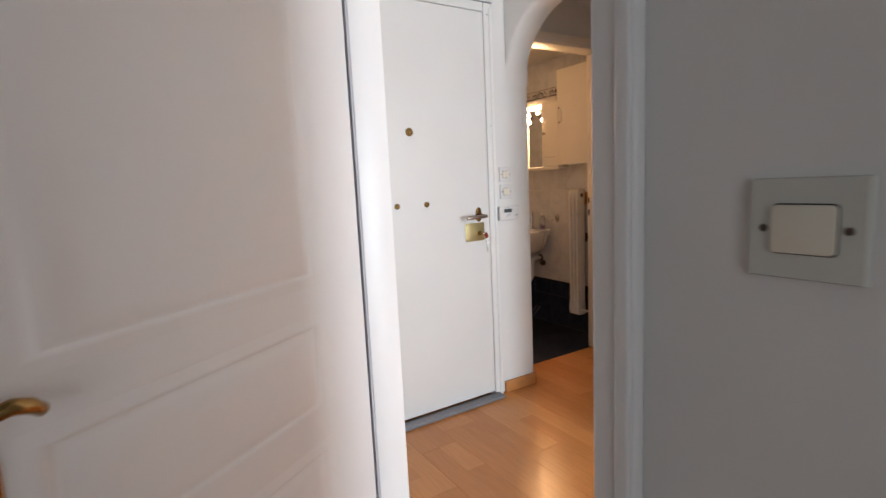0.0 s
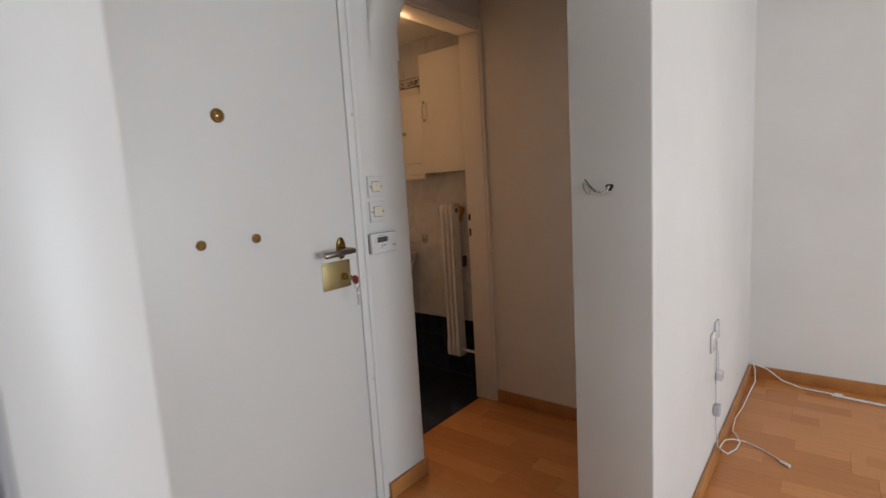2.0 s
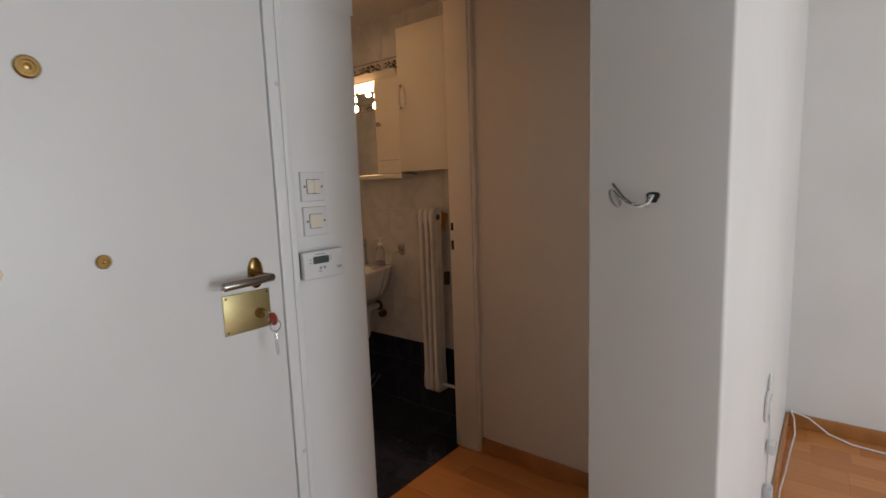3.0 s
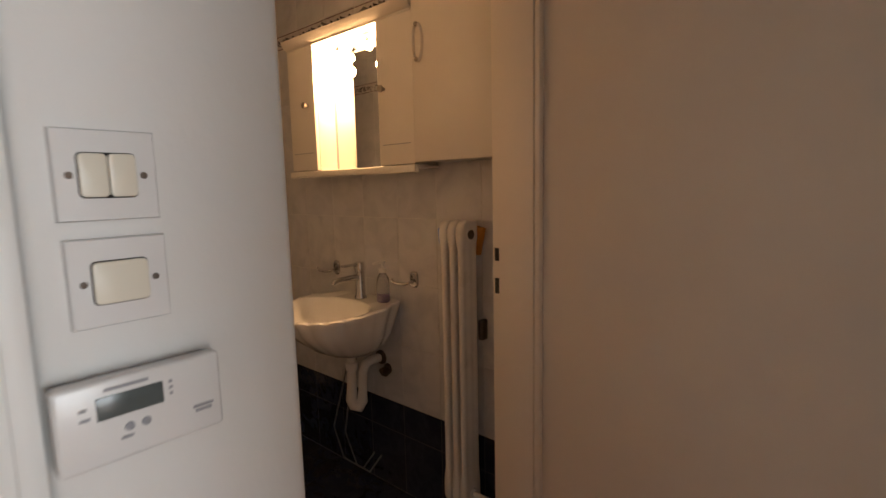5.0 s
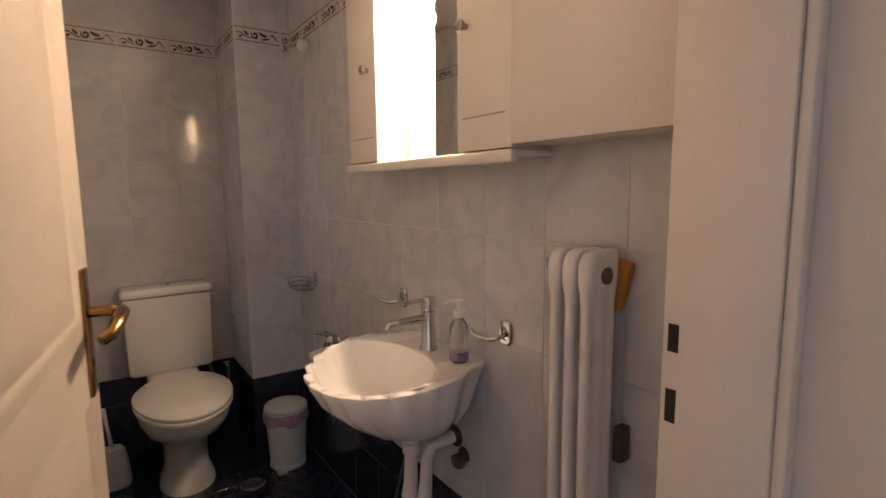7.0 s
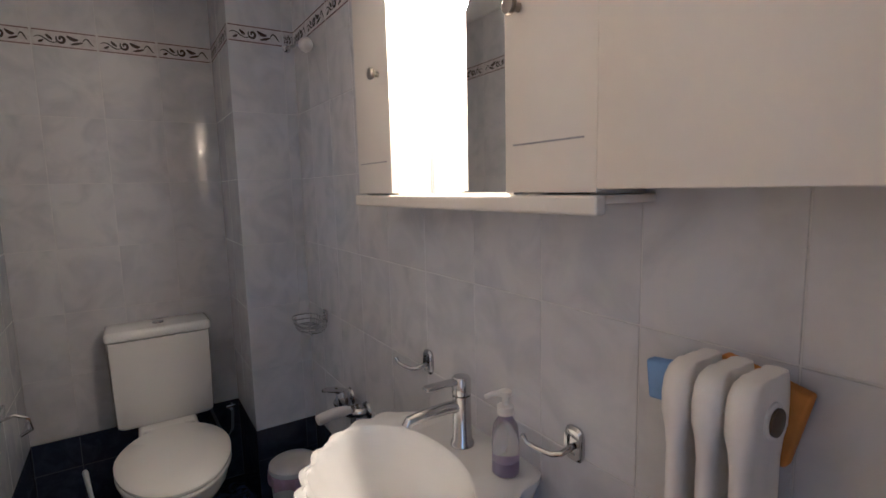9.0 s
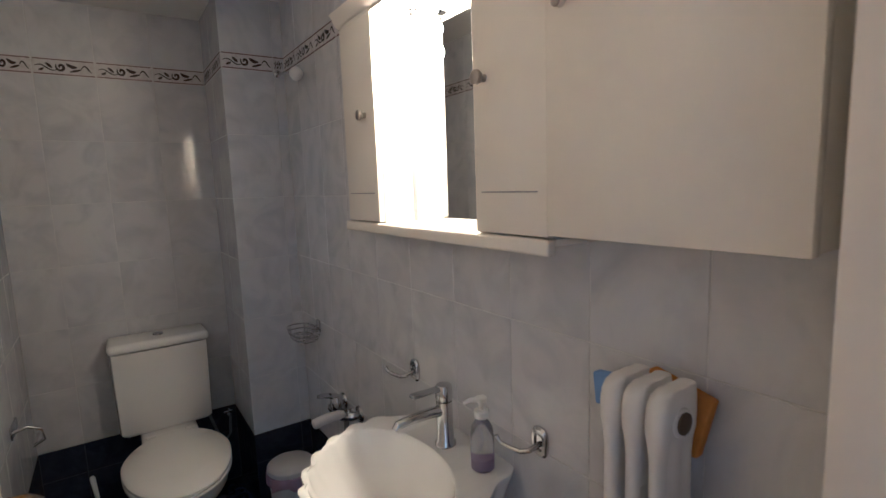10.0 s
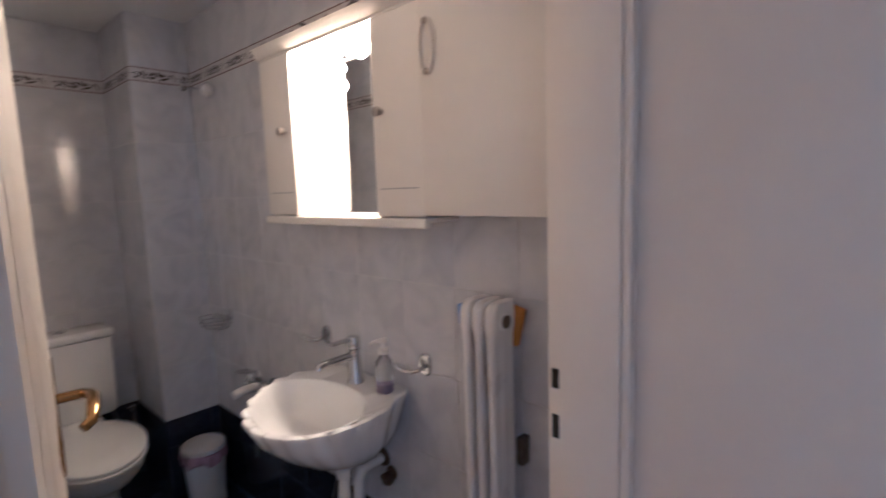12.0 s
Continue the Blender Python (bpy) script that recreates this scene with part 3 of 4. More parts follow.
# hole with loose wires in the pier
wr = thing("loose_wires", (1.8535, 1.345, 1.257), "loose wires sticking out of a hole in the plaster", "wires")
hole = [[(1.8535 - e, 1.318 + 0.0085 * k * math.cos(a) * (1 + 0.25 * math.sin(3 * a)), 1.262 + 0.0095 * k * math.sin(a) * (1 + 0.2 * math.cos(2 * a))) for a in (2 * math.pi * i / 18 for i in range(18))] for k, e in ((1.25, 0.0), (1.1, 0.001), (0.95, 0.0012), (0.1, 0.0012))]
part("hole", loft(bmesh.new(), hole), DARK, wr, "ragged dark hole")
for i in range(4):
    o = 0.004 * i
    pts = [(1.853, 1.318 + o * 0.5, 1.266), (1.842, 1.322 + o * 0.4, 1.252 - o * 0.3), (1.835, 1.338 + o, 1.246 + o * 0.6), (1.836, 1.355 + o * 0.7, 1.251 + o), (1.840, 1.372 + o * 0.6, 1.262 + o * 1.6), (1.846, 1.382 + o * 0.4, 1.276 + o)]
    part("wire", tube(bmesh.new(), pts, 0.0022, 7), CABLE if i % 2 == 0 else WIRE, wr)
for i in range(3):
    c = Vector((1.841, 1.377 + 0.004 * i, 1.262))
    part("wire", tube(bmesh.new(), [c + Vector((0.002 * i, 0.008 * math.cos(a) + 0.006 * math.sin(a), 0.016 * math.sin(a))) for a in (2 * math.pi * j / 16 for j in range(16))], 0.0016, 6, True), (CABLE, STEEL, CABLE)[i], wr)
hk = thing("wall_nail", (1.93, 1.197, 1.93), "small white nail high in the wall", "nail")
part("shaft", tube(bmesh.new(), [(1.93, 1.1995, 1.93), (1.93, 1.180, 1.93), (1.93, 1.178, 1.936)], 0.003, 8), CABLE, hk)

# double socket with surface cables


def socket(x, z, label):
    so = thing("wall_socket", (x, 1.1985, z), label, "socket", "sockets in the living room")
    part("plate", box(x - 0.034, x + 0.034, 1.189, 1.1985, z - 0.04, z + 0.04, 0.003), SWITCH_PLATE, so)
    part("insert", lathe(bmesh.new(), [(0.022, 0), (0.021, 0.0015), (0.019, 0.0008), (0.005, 0.0006)], Matrix.Translation((x, 1.189, z)) @ AX_Y, 20), GAP_GREY, so, "round grey insert")


socket(2.70, 0.575, "white wall socket above the cable run")
socket(2.79, 0.605, "white aerial socket with cables below")
cb = thing("cable_run", (2.77, 1.19, 0.0), "thin white cables hanging down the wall and trailing", "cable")
part("cable", tube(bmesh.new(), [(2.775, 1.193, 0.565), (2.765, 1.190, 0.45), (2.762, 1.190, 0.30), (2.765, 1.189, 0.16), (2.77, 1.180, 0.075)], 0.0022, 6), GAP_GREY, cb)
part("cable", tube(bmesh.new(), [(2.795, 1.193, 0.565), (2.802, 1.188, 0.47), (2.806, 1.190, 0.40)], 0.003, 6), CABLE, cb)
part("junction_box", box(2.785, 2.835, 1.172, 1.1975, 0.375, 0.412, 0.003), SWITCH_PLATE, cb, "small white junction box")
part("junction_box", box(2.742, 2.783, 1.172, 1.1975, 0.23, 0.275, 0.003), GAP_GREY, cb, "small grey junction box")
fl = thing("floor_cable", (3.1, 1.15, 0.0), "white cable looping over the floor by the wall", "cable")
part("cable", tube(bmesh.new(), [(2.77, 1.176, 0.078), (2.80, 1.168, 0.05), (2.86, 1.155, 0.008), (2.93, 1.13, 0.005), (3.00, 1.125, 0.005), (3.06, 1.145, 0.005), (3.09, 1.168, 0.012), (3.20, 1.172, 0.03), (3.40, 1.165, 0.006), (3.60, 1.16, 0.006), (3.80, 1.15, 0.01), (3.88, 1.16, 0.06), (3.905, 1.175, 0.09)], 0.0032, 8), CABLE, fl)
part("cable", tube(bmesh.new(), [(2.78, 1.176, 0.07), (2.86, 1.168, 0.07), (2.95, 1.15, 0.04), (3.02, 1.11, 0.006), (2.99, 1.04, 0.005), (2.915, 0.945, 0.005)], 0.0026, 8), CABLE, fl)
part("connector", rod((2.914, 0.96, 0.007), (2.89, 0.925, 0.007), 0.007), CABLE, fl)
f2 = thing("floor_cable", (3.85, 0.9, 0.0), "white cable along the skirting of the living room", "cable")
part("cable", tube(bmesh.new(), [(3.905, 1.17, 0.085), (3.895, 1.10, 0.07), (3.87, 1.02, 0.02), (3.84, 0.93, 0.006), (3.83, 0.83, 0.006), (3.825, 0.77, 0.006)], 0.0042, 8), CABLE, f2)
part("connector", rod((3.825, 0.775, 0.008), (3.82, 0.74, 0.008), 0.008), CABLE, f2)
part("cable", tube(bmesh.new(), [(3.81, 0.79, 0.007), (3.80, 0.70, 0.007), (3.78, 0.5, 0.007), (3.75, 0.2, 0.007)], 0.0065, 8), CABLE, f2)

# ---- toilet room ----
# mirror cabinet
mc = thing("mirror_cabinet", (2.97, 3.265, 1.345), "white mirror cabinet with two narrow doors and spotlights", "cabinet")
part("shelf", box(2.9215, 3.028, 2.888, 3.655, 1.354, 1.366, 0.002), CREAM, mc)
part("shelf_lip", box(2.900, 2.921, 2.886, 3.657, 1.340, 1.3665, 0.005, 3), CREAM, mc, "rounded front lip of the shelf")
part("top", box(2.908, 3.028, 2.902, 3.635, 1.872, 1.885, 0.003), CREAM, mc)
cor = bmesh.new()
loft(cor, [[(x, y, z) for x, z in ((2.922, 1.873), (2.900, 1.884), (2.890, 1.905), (2.884, 1.912), (2.922, 1.912))] for y in (2.895, 3.652)])
part("cornice", cor, CREAM, mc, "moulded cornice")
part("back", box(3.021, 3.028, 2.905, 3.64, 1.3665, 1.8715), CREAM, mc)
part("mirror", box(3.010, 3.0205, 3.0785, 3.4545, 1.367, 1.871), MIRROR, mc, "plain mirror glass")
part("side", box(2.921, 3.0205, 3.455, 3.468, 1.3665, 1.8715, 0.001), CREAM, mc)
part("side", box(2.921, 3.0205, 3.065, 3.078, 1.3665, 1.8715, 0.001), CREAM, mc)
part("side", box(2.921, 3.0205, 3.627, 3.638, 1.3665, 1.8715, 0.001), CREAM, mc)
part("side", box(2.921, 3.0205, 2.903, 2.914, 1.3665, 1.8715, 0.001), CREAM, mc)
for y in (3.4535, 3.0795):
    part("mirror_edge", box(3.006, 3.0098, y - 0.0014, y + 0.0014, 1.368, 1.870), PRINT, mc, "thin dark edge of the mirror")
for y0, y1, ky in ((3.456, 3.638, 3.507), (2.890, 3.067, 3.035)):
    dr = part("door", box(2.905, 2.9205, y0, y1, 1.370, 1.871, 0.002), CREAM, mc)
    rim = bmesh.new()
    for a, b, c, d in ((y0 + 0.02, y1 - 0.02, 1.440, 1.4425),):
        bx(rim, 2.9035, 2.9052, a, b, c, d)
    part("groove", rim, PRINT, dr, "scored line across the door")
    kb = lathe(bmesh.new(), [(0.007, 0), (0.006, 0.008), (0.011, 0.012), (0.0135, 0.017), (0.012, 0.022), (0.005, 0.024)], Matrix.Translation((2.905, ky, 1.636)) @ AX_X, 20)
    part("knob", kb, STEEL, dr, "small round bronze knob")
for y in (3.19, 3.375):
    sp = part("spotlight", lathe(bmesh.new(), [(0.022, 1.8715), (0.024, 1.868), (0.024, 1.862), (0.016, 1.858), (0.012, 1.854), (0.012, 1.842)], Matrix.Translation((2.978, y, 0)), 20), CHROME, mc, "small chrome spotlight")
    part("bulb", lathe(bmesh.new(), [(0.009, 1.8415), (0.013, 1.836), (0.016, 1.827), (0.014, 1.818), (0.007, 1.812)], Matrix.Translation((2.978, y, 0)), 16), BULB, sp, "glowing warm bulb")

# clutter on the cabinet
cl = thing("cable_coil", (2.96, 3.1, 1.912), "dark tangled cable lying on the cabinet top", "cable")
part("cable", tube(bmesh.new(), [(2.93 + 0.03 * math.sin(1.7 * i), 2.95 + 0.03 * i, 1.918 + 0.008 * (1 + math.sin(2.3 * i))) for i in range(16)], 0.005, 7), WIRE, cl)
part("connector", box(2.925, 2.965, 2.925, 2.965, 1.9125, 1.934, 0.004), WIRE, cl)

# wall cupboard above the radiator
wc = thing("wall_cupboard", (2.97, 2.71, 1.37), "plain cream white wall cupboard above the radiator", "cupboard")
part("body", box(2.915, 3.028, 2.542, 2.880, 1.376, 2.10, 0.002), CREAM, wc)
cd = part("door", box(2.895, 2.914, 2.54, 2.8825, 1.374, 2.102, 0.0025), CREAM, wc)


def oval_ring(k, x, n=36):
    return [(x, 2.853 + 0.0245 * k * math.cos(a), 1.757 + (0.0625 + 0.0245 * (k - 1)) * math.sin(a)) for a in (2 * math.pi * i / n for i in range(n))]


grip = part("handle", loft(bmesh.new(), [oval_ring(k, x) for k, x in ((1.0, 2.8955), (0.97, 2.888), (0.88, 2.8845), (0.76, 2.8845), (0.66, 2.888), (0.62, 2.8945), (0.05, 2.8945))]), CREAM, cd, "oval cream handle ring")
for z in (1.812, 1.702):
    part("handle_tip", lathe(bmesh.new(), [(0.008, 0), (0.0075, 0.003), (0.004, 0.0055)], Matrix.Translation((2.8858, 2.853, z)) @ AX_X, 14), STEEL, grip, "worn metal tip")

# washbasin in the form of a shell
wb = thing("washbasin", (2.85, 3.285, 0.62), "white ceramic shell shaped washbasin on the wall", "washbasin")
SY, SX = 3.285, 2.855


def basin_ring(kx, ky, z, flute, dx=0.0, n=120, back=3.028, wave=0.0):
    ring = []
    for i in range(n):
        a = 2 * math.pi * i / n
        fr = max(0.0, min(1.0, (0.45 - math.cos(a)) * 1.6))
        lobe = abs(math.cos(11 * a))
        f = 1 + flute * fr * (lobe - 0.5)
        c, s = math.cos(a), math.sin(a)
        waist = 1 - 0.085 * math.exp(-((c - 0.42) / 0.14) ** 2)
        x = SX + dx + c * kx * f * (1.06 if c > 0 else 1.0)
        y = SY + s * ky * f * waist * (1 + 0.10 * max(0.0, c - 0.5))
        ring.append((min(x, back), y, z + wave * fr * (lobe - 0.5) - 0.026 * max(0.0, -c) * max(0.0, min(1.0, (z - 0.7) / 0.12))))
    return ring


outer = [basin_ring(0.07, 0.07, 0.622, 0.0, 0.06), basin_ring(0.10, 0.10, 0.628, 0.01, 0.05), basin_ring(0.145, 0.15, 0.66, 0.014, 0.035), basin_ring(0.185, 0.19, 0.71, 0.022, 0.015),
         basin_ring(0.212, 0.215, 0.765, 0.032), basin_ring(0.228, 0.228, 0.808, 0.045), basin_ring(0.236, 0.234, 0.826, 0.06, wave=0.006), basin_ring(0.236, 0.234, 0.834, 0.06, wave=0.008),
         basin_ring(0.228, 0.227, 0.838, 0.058, wave=0.008), basin_ring(0.222, 0.222, 0.838, 0.055, wave=0.007)]
b = loft(bmesh.new(), outer[:-1] + [outer[-1]], cap1=False)


def bowl_ring(k, z, flute):
    """One level of the hollow: round in front with shallow flutes, flatter towards the tap."""
    ring = []
    for i in range(120):
        a = 2 * math.pi * i / 120
        c, s = math.cos(a), math.sin(a)
        fr = max(0.0, min(1.0, (0.3 - c) * 1.6))
        f = k * (1 + flute * fr * (abs(math.cos(11 * a)) - 0.5))
        ring.append((2.805 + 0.03 * (1 - k) + c * f * (0.168 if c < 0 else 0.118), SY + s * f * 0.203, z + (0.006 * fr * (abs(math.cos(11 * a)) - 0.5) if k == 1 else 0) - 0.026 * max(0.0, -c) * max(0.0, min(1.0, (z - 0.7) / 0.12))))
    return ring


loft(b, [outer[-1]] + [bowl_ring(k, z, fl) for k, z, fl in ((1.03, 0.8365, 0.04), (1.0, 0.834, 0.03), (0.975, 0.824, 0.022), (0.93, 0.80, 0.015), (0.84, 0.768, 0.01), (0.68, 0.737, 0.006), (0.45, 0.714, 0.0), (0.15, 0.702, 0.0))], cap0=False)
bmesh.ops.remove_doubles(b, verts=b.verts, dist=0.0004)
part("bowl", b, CERAMIC, wb)
part("drain", lathe(bmesh.new(), [(0.024, 0.7025), (0.024, 0.706), (0.020, 0.7075), (0.015, 0.705), (0.004, 0.705)], Matrix.Translation((2.832, SY, 0)), 24), CHROME, wb, "chrome drain ring")
part("drain_hole", lathe(bmesh.new(), [(0.0145, 0.7052), (0.0145, 0.7062), (0.002, 0.7064)], Matrix.Translation((2.832, SY, 0)), 20), DARK, wb)

tp = thing("basin_tap", (2.962, 3.283, 0.838), "chrome single lever tap on the washbasin", "tap")
part("body", lathe(bmesh.new(), [(0.026, 0.8385), (0.025, 0.845), (0.0205, 0.852), (0.0195, 0.93), (0.0195, 0.948), (0.006, 0.948)], Matrix.Translation((2.962, 3.283, 0)), 24), CHROME, tp)
part("spout", tube(bmesh.new(), [(2.955, 3.283, 0.925), (2.92, 3.284, 0.928), (2.87, 3.286, 0.926), (2.838, 3.288, 0.922), (2.831, 3.288, 0.912)], [0.014, 0.0125, 0.0115, 0.011, 0.0095], 14), CHROME, tp)
part("lever", lathe(bmesh.new(), [(0.019, 0.950), (0.0205, 0.956), (0.0205, 0.982), (0.017, 0.988), (0.004, 0.989)], Matrix.Translation((2.962, 3.283, 0)), 24), CHROME, tp)
part("lever", box(2.872, 2.968, 3.272, 3.294, 0.975, 0.9855, 0.004, 3), CHROME, tp)

sd = thing("soap_dispenser", (2.968, 3.148, 0.838), "clear pump soap bottle with lilac soap", "soap bottle")
part("bottle", lathe(bmesh.new(), [(0.022, 0.8395), (0.026, 0.844), (0.0265, 0.90), (0.024, 0.935), (0.013, 0.952), (0.012, 0.957)], Matrix.Translation((2.968, 3.148, 0)), 24), BOTTLE, sd)
part("soap", lathe(bmesh.new(), [(0.020, 0.841), (0.0235, 0.845), (0.0235, 0.868), (0.004, 0.8685)], Matrix.Translation((2.968, 3.148, 0)), 24), SOAP_LIQUID, sd, "lilac liquid soap")
pm = part("pump", lathe(bmesh.new(), [(0.0155, 0.9575), (0.0155, 0.973), (0.006, 0.975), (0.0055, 0.992), (0.012, 0.993), (0.012, 1.002), (0.004, 1.003)], Matrix.Translation((2.968, 3.148, 0)), 20), PIPE, sd, "white pump head")
part("nozzle", tube(bmesh.new(), [(2.968, 3.148, 0.998), (2.945, 3.158, 0.998), (2.932, 3.164, 0.993)], [0.0065, 0.005, 0.004], 10), PIPE, pm)

# siphon, angle valve and hoses under the basin
si = thing("basin_siphon", (2.90, SY, 0.40), "white plastic siphon pipe under the washbasin", "pipe")
part("tailpipe", rod((2.90, SY, 0.625), (2.90, SY, 0.53), 0.018, 16), PIPE, si)
part("nut", lathe(bmesh.new(), [(0.024, 0.545), (0.025, 0.55), (0.025, 0.575), (0.02, 0.58)], Matrix.Translation((2.90, SY, 0)), 16), PIPE, si)
part("trap", tube(bmesh.new(), [(2.90, SY, 0.55), (2.898, SY + 0.003, 0.45), (2.895, SY + 0.006, 0.415), (2.90, SY - 0.005, 0.392), (2.912, SY - 0.025, 0.388), (2.920, SY - 0.035, 0.41), (2.925, SY - 0.035, 0.46), (2.93, SY - 0.035, 0.53), (2.945, SY - 0.036, 0.565), (2.97, SY - 0.038, 0.572), (3.028, SY - 0.04, 0.572)], [0.018, 0.021, 0.023, 0.024, 0.024, 0.022, 0.018, 0.018, 0.018, 0.018, 0.018], 16), PIPE, si)
part("wall_flange", lathe(bmesh.new(), [(0.032, 0), (0.030, 0.006), (0.02, 0.012)], Matrix.Translation((3.0285, SY - 0.04, 0.572)) @ AX_X, 20), VALVE, si)
av = thing("angle_valve", (3.0, 3.205, 0.53), "dark aged angle valve on the tiles", "valve")
part("body", lathe(bmesh.new(), [(0.024, 0), (0.022, 0.006), (0.012, 0.010), (0.012, 0.04), (0.009, 0.042)], Matrix.Translation((3.0285, 3.205, 0.53)) @ AX_X, 16), VALVE, av)
part("knob", lathe(bmesh.new(), [(0.010, 0), (0.021, 0.006), (0.019, 0.020), (0.006, 0.022)], Matrix.Translation((2.995, 3.197, 0.53)) @ AX_Y, 10), VALVE, av)
for k, (yy, ye, ze) in enumerate(((3.205, 3.30, 0.62), (3.345, 3.345, 0.64))):
    ho = thing("supply_hose", (2.99, yy, 0.3), "thin flexible hose hanging below the washbasin", "hose", "basin hoses")
    part("hose", tube(bmesh.new(), [(2.95, ye, ze), (2.955, ye + 0.07, 0.45), (2.96, ye + 0.13 + 0.04 * k, 0.20), (2.985, ye + 0.09 + 0.05 * k, 0.045), (3.0, ye + 0.02, 0.03), (3.02, ye - 0.04, 0.12)], 0.0036, 8), HOSE, ho)


def robe_hook(y, z):
    """Chrome hook on an oval plate, its arm reaching towards the far end."""
    h = thing("towel_hook", (3.02, y, z), "chrome curved hook on a rounded wall plate", "hook", "hooks beside the tap")
    rings = [[(3.0285 - e, y + 0.021 * k * math.copysign(abs(math.cos(a)) ** 0.6, math.cos(a)), z + 0.032 * k * math.copysign(abs(math.sin(a)) ** 0.6, math.sin(a))) for a in (2 * math.pi * i / 28 for i in range(28))] for k, e in ((1, 0), (1, 0.005), (0.85, 0.010), (0.55, 0.010), (0.5, 0.006), (0.1, 0.006))]
    part("plate", loft(bmesh.new(), rings), CHROME, h)
    part("arm", tube(bmesh.new(), [(3.021, y, z - 0.004), (2.995, y + 0.002, z - 0.010), (2.985, y + 0.015, z - 0.014), (2.978, y + 0.045, z - 0.014), (2.970, y + 0.062, z - 0.008), (2.966, y + 0.068, z + 0.006)], [0.006, 0.0055, 0.005, 0.005, 0.0045, 0.005], 10), CHROME, h)


robe_hook(3.030, 0.932)
robe_hook(3.522, 0.935)

# radiator of three sections
ra = thing("radiator", (2.96, 2.738, 0.17), "tall narrow white cast iron radiator with three sections", "radiator")


def section_ring(y, z, front, head):
    """Outline of one section at height z: two columns joined by a web below, a plain rounded head above."""
    xs = [front + (3.0 - front) * (1 - math.cos(math.pi * i / 16)) / 2 for i in range(17)]
    right, left = [], []
    for x in xs:
        u = (x - front) / (3.0 - front)
        end = min(1.0, math.sqrt(max(0.0, 1 - max(0.0, 1 - min(u, 1 - u) / 0.13) ** 2)))
        web = 0.0092 - 0.0030 * math.exp(-((u - 0.30) / 0.07) ** 2) - 0.0030 * math.exp(-((u - 0.70) / 0.07) ** 2)
        w = (web * (1 - head) + 0.0155 * head) * end + 0.0004
        right.append((x, y - w, z))
        left.append((x, y + w, z))
    return right + left[::-1]


for i in range(3):
    y = 2.711 + 0.0362 * i
    rows = [(0.172, 0.922, 0.55), (0.180, 0.912, 0.9), (0.20, 0.908, 1.0), (0.25, 0.908, 0.9), (0.275, 0.910, 0.45), (0.30, 0.912, 0.0), (0.70, 0.912, 0.0),
            (1.075, 0.912, 0.0), (1.098, 0.910, 0.35), (1.114, 0.908, 0.92), (1.138, 0.908, 1.0), (1.156, 0.911, 0.9), (1.168, 0.919, 0.68), (1.174, 0.934, 0.42)]
    part("section", loft(bmesh.new(), [section_ring(y, z, 2.0 + f, h) for z, f, h in rows]), RADIATOR, ra)
    if i:
        for z in (1.13, 0.212):
            part("nipple", rod((2.953, y - 0.024, z), (2.953, y - 0.014, z), 0.017, 14), RADIATOR, ra)
for z in (1.13, 0.212):
    part("bushing", lathe(bmesh.new(), [(0.021, 0), (0.0205, 0.002), (0.019, 0.003), (0.0155, 0.003)], Matrix.Translation((2.953, 2.6955, z)) @ AX_Y, 20), RADIATOR, ra)
part("plug", lathe(bmesh.new(), [(0.0155, 0), (0.0155, 0.003), (0.004, 0.004)], Matrix.Translation((2.953, 2.6923, 1.13)) @ AX_Y, 18), SCREW, ra, "dark blanking plug")
part("wall_bracket", box(2.998, 3.0285, 2.682, 2.700, 0.76, 0.83, 0.002), VALVE, ra, "dark wall bracket")
part("wall_bracket", box(3.0, 3.0285, 2.735, 2.752, 0.32, 0.36, 0.002), VALVE, ra)
part("pipe", tube(bmesh.new(), [(2.953, 2.694, 0.212), (2.953, 2.60, 0.212), (2.956, 2.585, 0.195), (2.958, 2.58, 0.10), (2.958, 2.58, 0.0)], 0.009, 12), RADIATOR, ra, "white supply pipe")


def sponge(name, y0, y1, z0, z1, m, tilt, label, x=3.0165):
    s = thing(name, (x, (y0 + y1) / 2, z0), label, "sponge")
    b = box(-0.010, 0.010, -(y1 - y0) / 2, (y1 - y0) / 2, 0, z1 - z0, 0.004, 3)
    bmesh.ops.transform(b, matrix=Matrix.Translation((x, (y0 + y1) / 2, z0)) @ Matrix.Rotation(radians(tilt), 4, "X"), verts=b.verts)
    part("pad", b, m, s)


sponge("sponge", 2.702, 2.802, 1.064, 1.160, ORANGE, 13, "orange sponge cloth tucked behind the radiator")
sponge("sponge", 2.804, 2.861, 1.092, 1.146, BLUE, -6, "blue sponge cloth tucked behind the radiator", 2.992)

# toilet
TX = 2.475
to = thing("toilet", (TX, 4.5, 0), "white ceramic toilet with closed lid and cistern", "toilet")


def oval(cy0, a, bf, bb, z, n=40, p=1.0):
    """An egg outline round TX: half width a, bf to the front (-y), bb to the back."""
    out = []
    for i in range(n):
        t = 2 * math.pi * i / n
        s, c = math.sin(t), math.cos(t)
        out.append((TX + a * math.copysign(abs(c) ** p, c), cy0 + (bb if s > 0 else bf) * math.copysign(abs(s) ** p, s), z))
    return out


